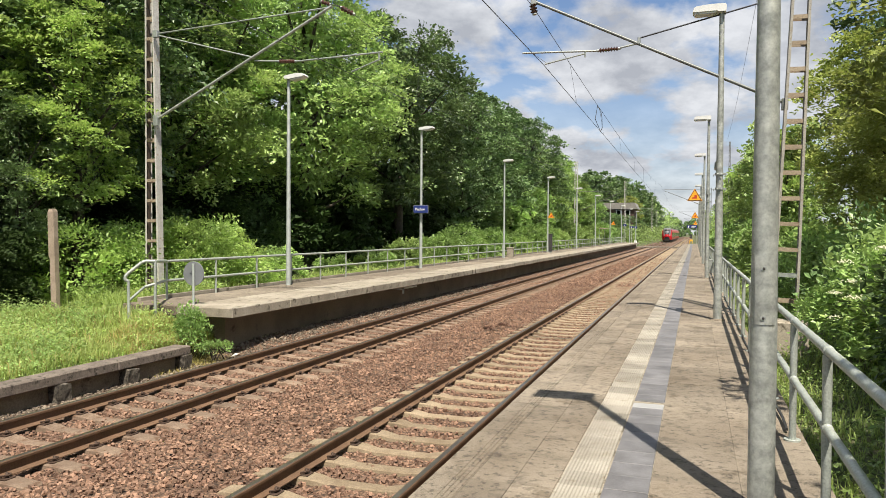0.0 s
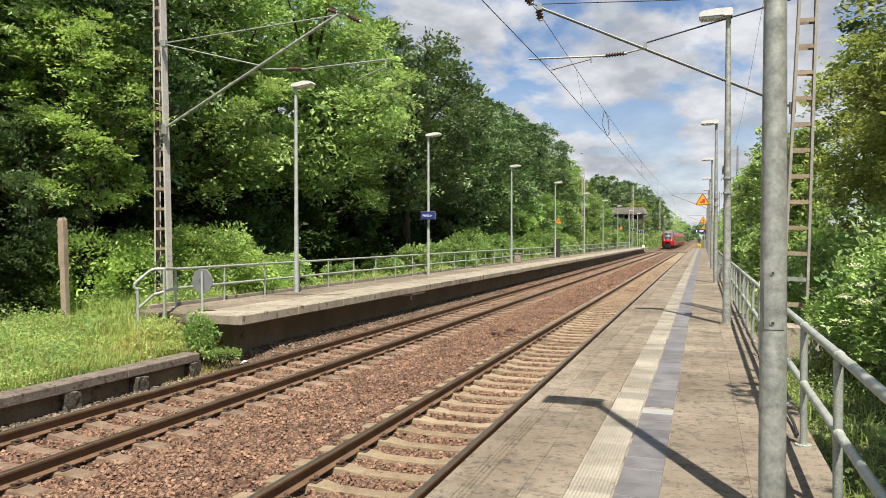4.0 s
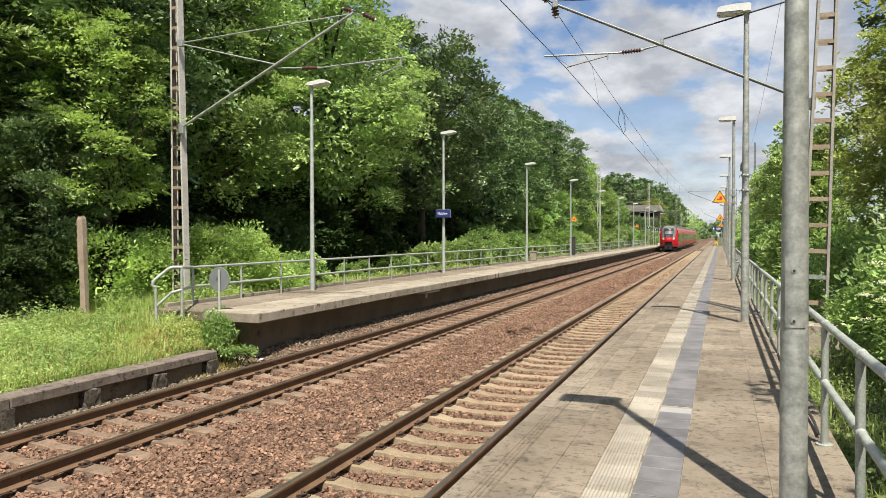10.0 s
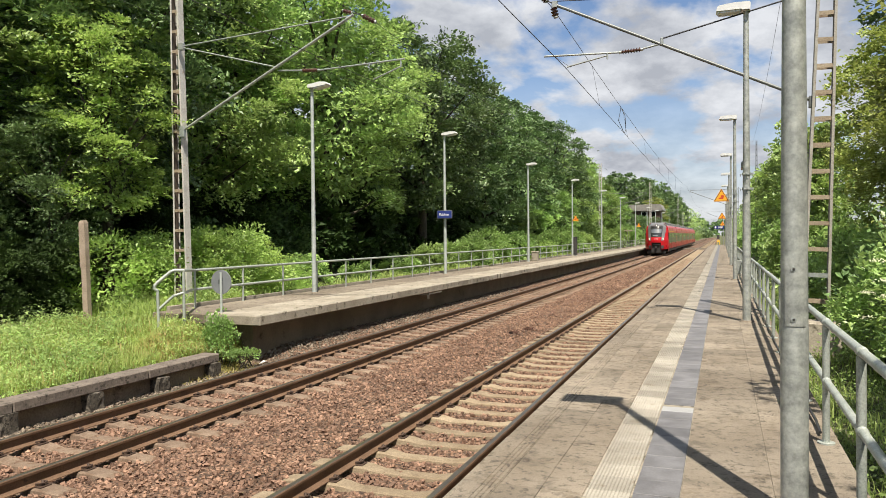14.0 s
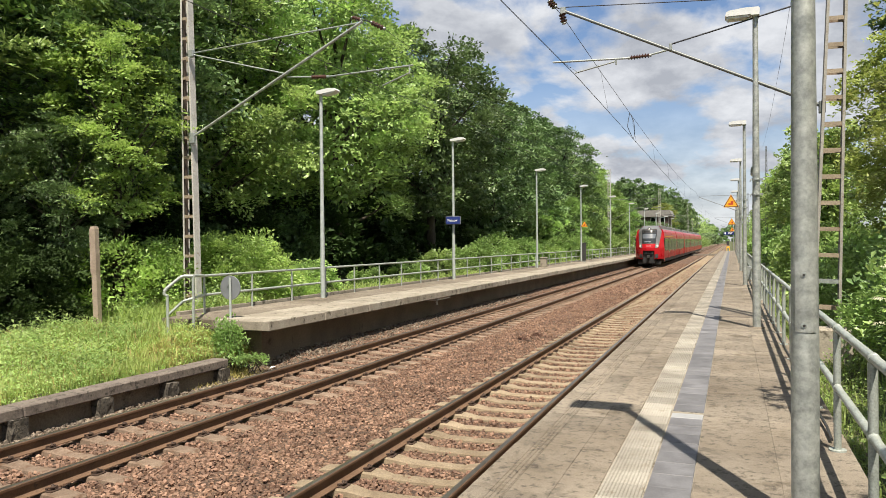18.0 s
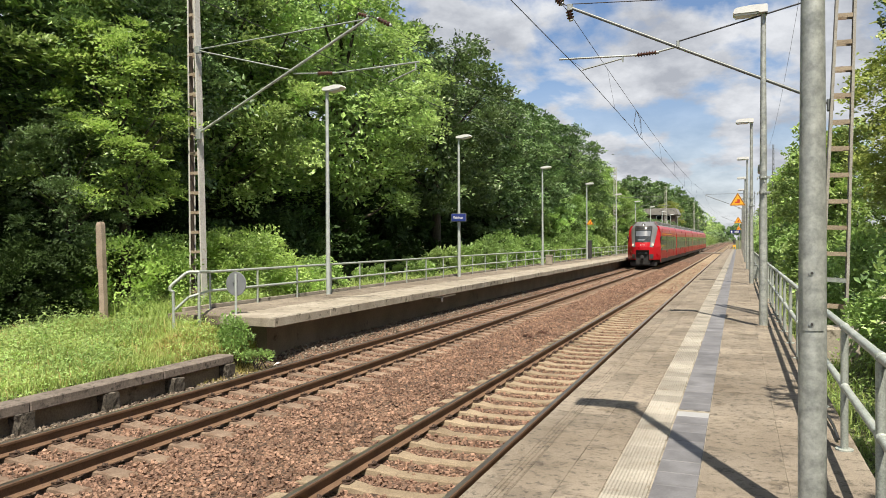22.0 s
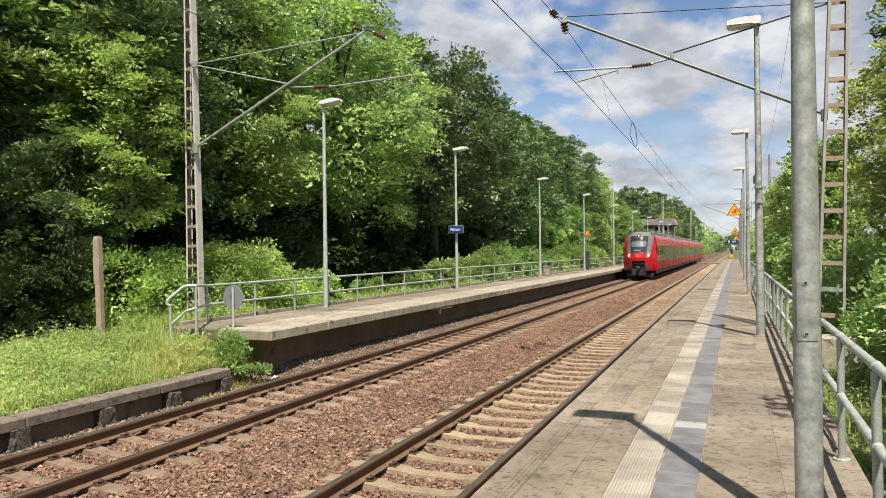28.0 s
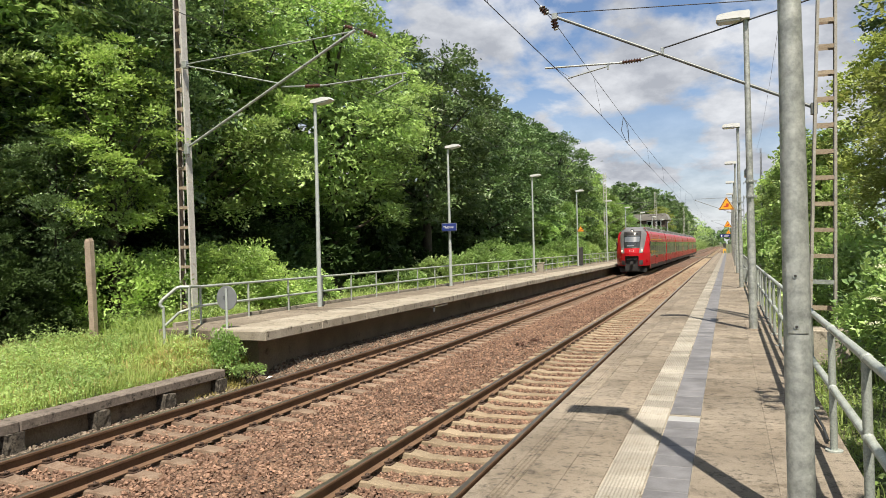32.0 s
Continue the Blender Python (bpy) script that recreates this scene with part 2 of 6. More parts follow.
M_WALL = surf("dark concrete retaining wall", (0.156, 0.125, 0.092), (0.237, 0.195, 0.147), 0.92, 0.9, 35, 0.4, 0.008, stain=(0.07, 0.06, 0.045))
M_OLDWALL = surf("lichened old concrete", (0.115, 0.094, 0.08), (0.195, 0.164, 0.138), 0.95, 3.0, 26, 0.7, 0.012, rnd=0.12, stain=(0.04, 0.034, 0.027), stain_at=0.54)
M_GALV = surf("galvanised steel", (0.30, 0.325, 0.315), (0.42, 0.445, 0.43), 0.45, 9, 28, 0.08, 0.002, metal=0.55, fine_mix=0.2)
M_GALVPOLE = surf("spangled zinc pole", (0.25, 0.268, 0.258), (0.46, 0.48, 0.455), 0.5, 10, 32, 0.05, 0.002, metal=0.4, fine_mix=0.25)
M_STRUT = surf("dull zinc tube", (0.12, 0.13, 0.128), (0.18, 0.19, 0.187), 0.5, 9, 30, 0.05, 0.002, metal=0.4, fine_mix=0.2)
M_PALEPOLE = surf("pale zinc pole", (0.36, 0.40, 0.39), (0.48, 0.52, 0.51), 0.5, 6, 40, 0.05, 0.002, metal=0.3, fine_mix=0.12)
M_FENCE = surf("painted grey-green tube", (0.30, 0.335, 0.31), (0.42, 0.45, 0.42), 0.5, 5, 70, 0.15, 0.002, metal=0.3, stain=(0.22, 0.2, 0.16), stain_at=0.66)
M_MAST = surf("weathered mast steel", (0.42, 0.41, 0.385), (0.52, 0.51, 0.48), 0.65, 4, 45, 0.2, 0.003, metal=0.1, stain=(0.30, 0.22, 0.15), stain_at=0.58)
M_MASTTAN = surf("tan weathered mast steel", (0.26, 0.245, 0.215), (0.35, 0.335, 0.3), 0.65, 4, 45, 0.2, 0.003, metal=0.1, stain=(0.2, 0.155, 0.105), stain_at=0.58)
M_MASTRUST = surf("rusty mast steel", (0.235, 0.185, 0.13), (0.35, 0.29, 0.215), 0.75, 3, 45, 0.25, 0.003, metal=0.2, stain=(0.15, 0.085, 0.05), stain_at=0.56)
# dark brown that paints the shade inside the mast legs
M_LEGSHADE = surf("rust-brown steel with shade painted in", (0.05, 0.038, 0.028), (0.085, 0.062, 0.045), 0.85, 4, 45, 0.25, 0.003)
M_LAMP = surf("white lamp housing", (0.58, 0.59, 0.585), (0.66, 0.67, 0.665), 0.4, 5, 60, 0.05, 0.001, fine_mix=0.06)
M_LAMPGLASS = glass_mat("frosted lamp cover", (0.62, 0.62, 0.58), 0.3)
M_WIRE = surf("dark copper wire", (0.035, 0.035, 0.04), (0.055, 0.055, 0.06), 0.5, 5, 50, 0, metal=0.4)
M_INSUL = surf("brown porcelain insulator", (0.06, 0.028, 0.02), (0.10, 0.045, 0.03), 0.25, 9, 60, 0.05, 0.001)
M_BARK = surf("bark", (0.03, 0.025, 0.018), (0.065, 0.054, 0.04), 0.95, 4, 18, 0.9, 0.03)
M_POST = surf("old reddish concrete post", (0.24, 0.185, 0.14), (0.36, 0.29, 0.23), 0.92, 4, 40, 0.5, 0.008, stain=(0.17, 0.125, 0.095))
M_SIGNBACK = surf("matt grey sign back", (0.155, 0.165, 0.18), (0.19, 0.20, 0.215), 0.5, 4, 60, 0.05, 0.001, fine_mix=0.08)
M_BLUE = surf("blue sign enamel", (0.02, 0.035, 0.16), (0.025, 0.042, 0.19), 0.35, 3, 60, 0, fine_mix=0.05)
M_WHITE = surf("white paint", (0.76, 0.76, 0.74), (0.80, 0.80, 0.78), 0.5, 4, 60, 0.05, 0.001, fine_mix=0.05)
M_ORANGE = surf("orange-yellow warning film", (0.80, 0.33, 0.02), (0.84, 0.38, 0.03), 0.45, 4, 60, 0, fine_mix=0.05)
M_BLACK = surf("black film", (0.02, 0.02, 0.02), (0.03, 0.03, 0.03), 0.5, 5, 60, 0, fine_mix=0.1)
M_RED = surf("red train paint", (0.36, 0.008, 0.014), (0.41, 0.012, 0.018), 0.3, 0.8, 90, 0.02, 0.001, fine_mix=0.05, spec=0.3)
M_TGREY = surf("grey train paint", (0.125, 0.125, 0.13), (0.16, 0.16, 0.165), 0.35, 1.2, 90, 0.02, 0.001, fine_mix=0.08)
M_ROOF = surf("dusty train roof", (0.12, 0.12, 0.125), (0.17, 0.168, 0.165), 0.7, 1.0, 50, 0.1, 0.003)
M_UNDER = surf("dark underframe", (0.022, 0.022, 0.024), (0.045, 0.042, 0.04), 0.7, 3, 40, 0.2, 0.004)
M_GLASS = glass_mat("dark tinted glass", (0.006, 0.008, 0.008), 0.06)
M_GLASS.node_tree.nodes["Principled BSDF"].inputs["IOR"].default_value = 1.2
M_LIGHT = glow_mat("lit headlamp", (1.0, 0.95, 0.85), 0.6)
M_LENS = glass_mat("lamp lens", (0.24, 0.25, 0.25), 0.2)
# pale tone that paints the sky's reflection on the windscreen
M_SCREENPALE = surf("painted pale sky reflection", (0.10, 0.115, 0.135), (0.13, 0.145, 0.165), 0.4, 2, 30, 0, fine_mix=0.06)
M_DISPLAY = glass_mat("dark display", (0.03, 0.03, 0.03), 0.2)
M_PALERED = surf("pale emblem", (0.5, 0.2, 0.2), (0.55, 0.24, 0.24), 0.4, 3, 30, 0, fine_mix=0.05)
M_HEADLENS = glass_mat("headlamp cover", (0.75, 0.7, 0.6), 0.1)
M_SCREEN = glass_mat("windscreen glass", (0.03, 0.035, 0.038), 0.05)
M_SCREEN.node_tree.nodes["Principled BSDF"].inputs["Specular IOR Level"].default_value = 0.9
M_PALETILE = surf("pale grey tile", (0.27, 0.275, 0.28), (0.33, 0.335, 0.34), 0.6, 3, 60, 0.1, 0.002, fine_mix=0.15)
M_STUB = surf("blackened crumbling concrete", (0.06, 0.052, 0.042), (0.13, 0.113, 0.09), 0.95, 7, 34, 0.9, 0.02, stain=(0.026, 0.023, 0.018), stain_at=0.5)
M_DRYWEED = surf("dried brown weed", (0.07, 0.032, 0.022), (0.12, 0.06, 0.04), 0.95, 9, 40, 0, fine_mix=0.3)
M_BUMPER = surf("dark grey plastic", (0.045, 0.045, 0.048), (0.07, 0.07, 0.073), 0.5, 3, 60, 0.05, 0.001, fine_mix=0.1)
M_YELLOW = surf("yellow paint", (0.74, 0.40, 0.03), (0.8, 0.46, 0.04), 0.4, 4, 60, 0, fine_mix=0.06)
M_ROOFTILE = surf("grey roof sheeting", (0.17, 0.16, 0.145), (0.23, 0.22, 0.2), 0.7, 1.2, 20, 0.2, 0.01)
M_BRICKWALL = surf("brown brick wall", (0.07, 0.045, 0.034), (0.10, 0.068, 0.052), 0.9, 1.0, 12, 0.4, 0.01)
L_MID = leaf_mat("broad leaves", (0.054, 0.112, 0.03), (0.52, 0.72, 0.225), (0.72, 0.8, 0.42), 0.36)
L_DARK = leaf_mat("dark leaves", (0.014, 0.037, 0.013), (0.215, 0.34, 0.115), (0.52, 0.62, 0.32), 0.2)
# near-black greens: the wood's shade is put into these leaf colours
L_DEEP = leaf_mat("undergrowth leaves darkened for shade", (0.014, 0.03, 0.007), (0.05, 0.09, 0.02), (0.1, 0.14, 0.035), 0.1, 0.6, 0.2)
L_LIGHT = leaf_mat("light green leaves", (0.07, 0.13, 0.026), (0.37, 0.54, 0.165), (0.58, 0.66, 0.3), 0.38)
L_PALE = leaf_mat("pale ash leaves", (0.085, 0.165, 0.028), (0.5, 0.68, 0.19), (0.68, 0.76, 0.32), 0.42)
L_WARM = leaf_mat("yellowish leaves", (0.15, 0.185, 0.045), (0.37, 0.43, 0.11), (0.48, 0.46, 0.17), 0.4)
L_GRASS = leaf_mat("grass blades", (0.24, 0.33, 0.09), (0.46, 0.55, 0.19), (0.6, 0.58, 0.3), 0.5, 0.5, 0.3)
L_MEADOW = leaf_mat("meadow leaves", (0.21, 0.33, 0.1), (0.56, 0.72, 0.28), (0.74, 0.76, 0.46), 0.5, 0.6, 0.25)
L_DRY = leaf_mat("dry grass", (0.30, 0.28, 0.09), (0.58, 0.50, 0.2), (0.66, 0.54, 0.25), 0.45)
L_FLOWER = leaf_mat("cream flower heads", (0.55, 0.55, 0.38), (0.72, 0.70, 0.52), (0.78, 0.76, 0.6), 0.3)


# ---- mesh building ----
class Geo:
    """Vertices and faces of one part."""

    def __init__(self):
        self.v, self.f, self.s = [], [], []

    def add(self, verts, faces, smooth=False):
        k = len(self.v)
        self.v += [tuple(v) for v in verts]
        self.f += [tuple(i + k for i in f) for f in faces]
        self.s += [smooth] * len(faces)
        return self

    def box(self, x0, x1, y0, y1, z0, z1, b=0.0):
        """A box, its edges cut by b."""
        if b <= 0:
            v = [(x, y, z) for x in (x0, x1) for y in (y0, y1) for z in (z0, z1)]
            return self.add(v, [(0, 1, 3, 2), (4, 6, 7, 5), (0, 4, 5, 1), (2, 3, 7, 6), (0, 2, 6, 4), (1, 5, 7, 3)])
        lo, hi, ids, v = (x0, y0, z0), (x1, y1, z1), {}, []
        for c in [(i, j, k) for i in (0, 1) for j in (0, 1) for k in (0, 1)]:
            for a in range(3):
                ids[c, a] = len(v)
                v.append(tuple((hi[q] if c[q] else lo[q]) + (0 if q == a else (-b if c[q] else b)) for q in range(3)))
        f = []
        for a in range(3):
            q, r = [i for i in range(3) if i != a]
            for s in (0, 1):
                ring = []
                for u, w in ((0, 0), (1, 0), (1, 1), (0, 1)):
                    c = [0, 0, 0]
                    c[a], c[q], c[r] = s, u, w
                    ring.append(ids[tuple(c), a])
                f.append(tuple(ring if (s == 1) == (a != 1) else ring[::-1]))
        for a in range(3):
            q, r = [i for i in range(3) if i != a]
            for u in (0, 1):
                for w in (0, 1):
                    c0, c1 = [0, 0, 0], [0, 0, 0]
                    c0[q] = c1[q] = u
                    c0[r] = c1[r] = w
                    c1[a] = 1
                    f.append((ids[tuple(c0), q], ids[tuple(c1), q], ids[tuple(c1), r], ids[tuple(c0), r]))
        for c in [(i, j, k) for i in (0, 1) for j in (0, 1) for k in (0, 1)]:
            f.append((ids[c, 0], ids[c, 1], ids[c, 2]))
        return self.add(v, f)

    def tube(self, p, q, r0, r1=None, n=10, caps=True):
        """A round bar from p to q."""
        p, q = Vector(p), Vector(q)
        r1 = r0 if r1 is None else r1
        d = (q - p).normalized()
        a = d.orthogonal().normalized()
        b = d.cross(a)
        v = []
        for c, r in ((p, r0), (q, r1)):
            v += [c + (a * math.cos(2 * math.pi * i / n) + b * math.sin(2 * math.pi * i / n)) * r for i in range(n)]
        self.add(v, [(i, (i + 1) % n, n + (i + 1) % n, n + i) for i in range(n)], True)
        if caps:
            self.add(v, [tuple(range(n))[::-1], tuple(range(n, 2 * n))])
        return self

    def spindle(self, p, q, rings, n=10):
        """One closed turned body from p to q; rings of (share of the way, radius)."""
        p, q = Vector(p), Vector(q)
        a = (q - p).orthogonal().normalized()
        b = (q - p).normalized().cross(a)
        v = []
        for t, r in rings:
            v += [p.lerp(q, t) + (a * math.cos(2 * math.pi * i / n) + b * math.sin(2 * math.pi * i / n)) * r for i in range(n)]
        f = [(k * n + i, k * n + (i + 1) % n, k * n + n + (i + 1) % n, k * n + n + i) for k in range(len(rings) - 1) for i in range(n)]
        return self.add(v, f + [tuple(range(n))[::-1], tuple(range(len(v) - n, len(v)))])

    def pipe(self, pts, r, n=8):
        for p, q in zip(pts, pts[1:]):
            self.tube(p, q, r, n=n)
        return self

    def lathe(self, rings, n=16, axis="z", at=(0, 0, 0)):
        """Rings of (radius, height) turned round an axis."""
        v = []
        for r, h in rings:
            for i in range(n):
                c, s = math.cos(2 * math.pi * i / n) * r, math.sin(2 * math.pi * i / n) * r
                w = {"z": (c, s, h), "y": (c, h, s), "x": (h, c, s)}[axis]
                v.append((w[0] + at[0], w[1] + at[1], w[2] + at[2]))
        f = [(k * n + i, k * n + (i + 1) % n, k * n + n + (i + 1) % n, k * n + n + i) for k in range(len(rings) - 1) for i in range(n)]
        self.add(v, f, True)
        return self.add(v, [tuple(range(n))[::-1], tuple(range(len(v) - n, len(v)))])

    def prism(self, outline, y0, y1, axis="y"):
        """An outline of (x, z) drawn along y, of (x, y) along z or of (y, z) along x."""
        k = len(outline)
        put = {"y": lambda a, b, t: (a, t, b), "z": lambda a, b, t: (a, b, t), "x": lambda a, b, t: (t, a, b)}[axis]
        v = [put(a, b, y0) for a, b in outline] + [put(a, b, y1) for a, b in outline]
        f = [(i, (i + 1) % k, k + (i + 1) % k, k + i) for i in range(k)] + [tuple(range(k))[::-1], tuple(range(k, 2 * k))]
        return self.add(v, f)

    def move(self, m):
        self.v = [tuple(m @ Vector(v)) for v in self.v]
        return self

    def mesh(self, name, material):
        me = bpy.data.meshes.new(name)
        me.from_pydata(self.v, [], self.f)
        bm = bmesh.new()
        bm.from_mesh(me)
        bmesh.ops.recalc_face_normals(bm, faces=bm.faces)
        bm.to_mesh(me)
        bm.free()
        me.polygons.foreach_set("use_smooth", self.s)
        me.materials.append(material)
        return me


def part(name, geo, material, parent=None, label=""):
    """Links geo as one mesh object, under a thing or a part."""
    me = geo if isinstance(geo, bpy.types.Mesh) else geo.mesh(name, material)
    ob = new(name, me)
    ob.parent = parent
    return tagged(ob, label)


def thing(name, at, label, category, group="", kind=""):
    ob = new(name)
    ob.empty_display_size = 0.2
    ob.matrix_world = at if isinstance(at, Matrix) else pose(*at)
    return tagged(ob, label, category, group, kind)


def quads_mesh(name, verts, faces, material, smooth=False):
    """A large mesh from arrays; faces all of one size."""
    me = bpy.data.meshes.new(name)
    nv, nf, k = len(verts), len(faces), faces.shape[1]
    me.vertices.add(nv)
    me.vertices.foreach_set("co", np.ascontiguousarray(verts, dtype=np.float32).ravel())
    me.loops.add(nf * k)
    me.loops.foreach_set("vertex_index", np.ascontiguousarray(faces, dtype=np.int32).ravel())
    me.polygons.add(nf)
    me.polygons.foreach_set("loop_start", np.arange(0, nf * k, k, dtype=np.int32))
    me.polygons.foreach_set("use_smooth", np.full(nf, smooth))
    me.materials.append(material)
    me.update(calc_edges=True)
    return me


def leaves_mesh(name, centres, out, size, material, rng, droop=0.3):
    """One folded, pointed leaf at each centre, turned outwards at random."""
    n = len(centres)
    nrm = out + rng.normal(0, 0.27, (n, 3)) + np.array([0, 0, 0.2])
    nrm /= np.linalg.norm(nrm, axis=1, keepdims=True) + 1e-9
    ax = rng.normal(0, 1, (n, 3))
    ax[:, 2] -= droop
    ax -= nrm * np.sum(ax * nrm, axis=1, keepdims=True)
    ax /= np.linalg.norm(ax, axis=1, keepdims=True) + 1e-9
    side = np.cross(nrm, ax)
    s = (size * rng.uniform(0.65, 1.35, n))[:, None]
    a = centres - ax * s * 0.5
    b = centres + ax * s * 0.55 - nrm * s * 0.12
    c = centres + side * s * 0.29 + nrm * s * 0.08 - ax * s * 0.06
    d = centres - side * s * 0.29 + nrm * s * 0.08 - ax * s * 0.06
    v = np.stack([a, c, b, d], 1).reshape(-1, 3)
    i = np.arange(n)[:, None] * 4
    f = np.concatenate([np.concatenate([i, i + 1, i + 2], 1), np.concatenate([i, i + 2, i + 3], 1)], 0)
    return quads_mesh(name, v, f, material)


# ---- ground ----
def smooth01(t):
    t = np.clip(t, 0, 1)
    return t * t * (3 - 2 * t)


def ground_z(x, y):
    """Height of the ground: the cutting for the tracks, the grass to both sides, the rising wood."""
    x, y = np.asarray(x, float), np.asarray(y, float)
    mound = 0.33 * smooth01((-x - 10.75) / 0.6) * (1 - smooth01((-x - 12.5) / 0.9)) * smooth01((y - 11.5) / 1.3) * (1 - smooth01((y - 13.5) / 1.0))
    left = 0.10 + mound + 0.34 * smooth01((-x - 10.6) / 3.6) + 0.5 * smooth01((-x - 15) / 8) + 5.0 * smooth01((-x - 24) / 40)
    right = 0.15 + 0.25 * smooth01((x - 1.6) / 2) + 1.6 * smooth01((x - 3.5) / 10) + 4.0 * smooth01((x - 14) / 40)
    mid = -0.42 + 0 * x
    z = np.where(x < -6, mid + (left - mid) * smooth01((-x - 10.3) / 0.35), mid + (right - mid) * smooth01((x + 0.6) / 1.6))
    far = smooth01((y - 420) / 900)
    z = z + far * 26 * smooth01((np.abs(x + 6) - 4) / 160) * 0.6
    return z + 0.05 * np.sin(x * 1.3 + y * 0.7) * (np.abs(x + 5.5) > 6) + 0.04 * np.sin(y * 1.9 - x * 0.6) * (np.abs(x + 5.5) > 6)


def sheet(name, xs, ys, material):
    gx, gy = np.meshgrid(xs, ys)
    v = np.stack([gx, gy, ground_z(gx, gy)], -1).reshape(-1, 3)
    nx, ny = len(xs), len(ys)
    i = (np.arange(ny - 1)[:, None] * nx + np.arange(nx - 1)[None, :]).ravel()
    return quads_mesh(name, v, np.stack([i, i + 1, i + nx + 1, i + nx], 1), material, True)


xs = np.concatenate([np.linspace(-900, -60, 14), np.linspace(-56, -18, 20), np.arange(-17.5, 6, 0.36), np.linspace(6.5, 60, 24), np.linspace(90, 900, 12)])
ys = np.concatenate([np.linspace(-200, -20, 8), np.arange(-18, 60, 0.5), np.linspace(62, 300, 60), np.linspace(330, 2500, 25)])
tagged(new("ground", sheet("ground", xs, ys, M_SOIL)), "green grass and brown earth beside the railway", "ground", kind="structure")

# ballast bed
X_NEAR, X_FAR, GAUGE = -3.467, -7.993, 1.507
Z_R, Z_L = 0.80, 0.84


def ballast_z(x, y=0.0):
    """Top of the ballast across both tracks."""
    x = np.asarray(x, float)
    z = np.full(x.shape, -0.25)
    z += 0.10 * np.exp(-((x + 5.75) / 0.85) ** 2)
    z += (-0.10 + 0.27 * smooth01((np.asarray(y, float) - 13.2) / 2.5)) * smooth01((-x - 9.2) / 0.95)
    return z


rng = np.random.default_rng(5)
bx = np.arange(-10.65, -1.55, 0.13)
by = np.concatenate([np.arange(-4, 26, 0.13), np.arange(26, 90, 0.6), np.linspace(90, 600, 90)])
gx, gy = np.meshgrid(bx, by)
gz = ballast_z(gx, gy) + rng.normal(0, 0.012, gx.shape)
bv = np.stack([gx, gy, gz], -1).reshape(-1, 3)
k = (np.arange(len(by) - 1)[:, None] * len(bx) + np.arange(len(bx) - 1)[None, :]).ravel()
tagged(new("ballast_bed", quads_mesh("ballast_bed", bv, np.stack([k, k + 1, k + len(bx) + 1, k + len(bx)], 1), M_BALLAST, True)),
       "reddish brown crushed stone ballast under the tracks", "ballast", kind="structure")


def stones(name, count, x0, x1, y0, y1, size, seed, material, label):
    """Loose angular stones strewn over the ballast."""
    r = np.random.default_rng(seed)
    cube = np.array([(x, y, z) for x in (-1, 1) for y in (-1, 1) for z in (-1, 1)], float)
    quads = np.array([(0, 1, 3, 2), (4, 6, 7, 5), (0, 4, 5, 1), (2, 3, 7, 6), (1, 5, 7, 3)])
    u = r.uniform(0, 1, count)
    py = y0 + (y1 - y0) * u ** 1.6
    px = r.uniform(x0, x1, count)
    # keep the rail seats and most of the sleeper tops clear
    row = np.abs(((py - 0.3) / 0.63) % 1.0 - 0.5) * 0.63
    keep = np.ones(count, bool)
    for axis, bare in ((X_NEAR, 0.94), (X_FAR, 0.72)):
        dx = np.abs(px - axis)
        keep &= ~((np.abs(dx - GAUGE / 2) < 0.11))
        keep &= ~((row > 0.175) & (dx < 1.32) & (r.uniform(0, 1, count) < bare))
    px, py = px[keep], py[keep]
    n = len(px)
    s = size * r.uniform(0.55, 1.3, (n, 1, 1)) * r.uniform(0.55, 1.1, (n, 1, 3)) * 0.5
    v = (cube[None] * r.uniform(0.55, 1.1, (n, 8, 1)) + r.normal(0, 0.16, (n, 8, 3))) * s
    a, b = r.uniform(0, 6.28, n), r.normal(0, 0.5, n)
    ca, sa, cb, sb = np.cos(a), np.sin(a), np.cos(b), np.sin(b)
    rot = np.stack([np.stack([ca, -sa * cb, sa * sb], -1), np.stack([sa, ca * cb, -ca * sb], -1), np.stack([0 * a, sb, cb], -1)], 1)
    v = np.einsum("nij,nkj->nki", rot, v)
    v += np.stack([px, py, ballast_z(px, py) + r.uniform(-0.005, 0.028, n)], -1)[:, None]
    f = (np.arange(n)[:, None, None] * 8 + quads[None]).reshape(-1, 4)
    return tagged(new(name, quads_mesh(name, v.reshape(-1, 3), f, material)), label, "ballast stones", kind="stuff")


# ---- tracks ----
def rail_outline(x):
    half = [(0.0, 0.0), (0.030, 0.0), (0.036, -0.012), (0.034, -0.038), (0.010, -0.052), (0.009, -0.135), (0.03, -0.15), (0.070, -0.162), (0.070, -0.172)]
    return [(x + a, z) for a, z in half] + [(x - a, z) for a, z in half[::-1]][:-1]


def rail_top(x):
    return [(x - 0.031, -0.001), (x - 0.026, 0.0035), (x + 0.026, 0.0035), (x + 0.031, -0.001)]


SLEEPER = Geo()
so = [(0, 0.0), (0.35, 0.0), (0.52, 0.03), (0.60, 0.035), (0.92, 0.04), (1.25, 0.02), (1.30, 0.0), (1.30, -0.14), (0, -0.14)]
half_w = {0: 0.10, 1: 0.10, 2: 0.12, 3: 0.125, 4: 0.125, 5: 0.12, 6: 0.118}
sv, sf, row_n = [], [], 4
profile = [(-a, z, w) for (a, z), w in list(zip(so[:7], half_w.values()))[::-1]] + [(a, z, w) for (a, z), w in list(zip(so[:7], half_w.values()))[1:]]
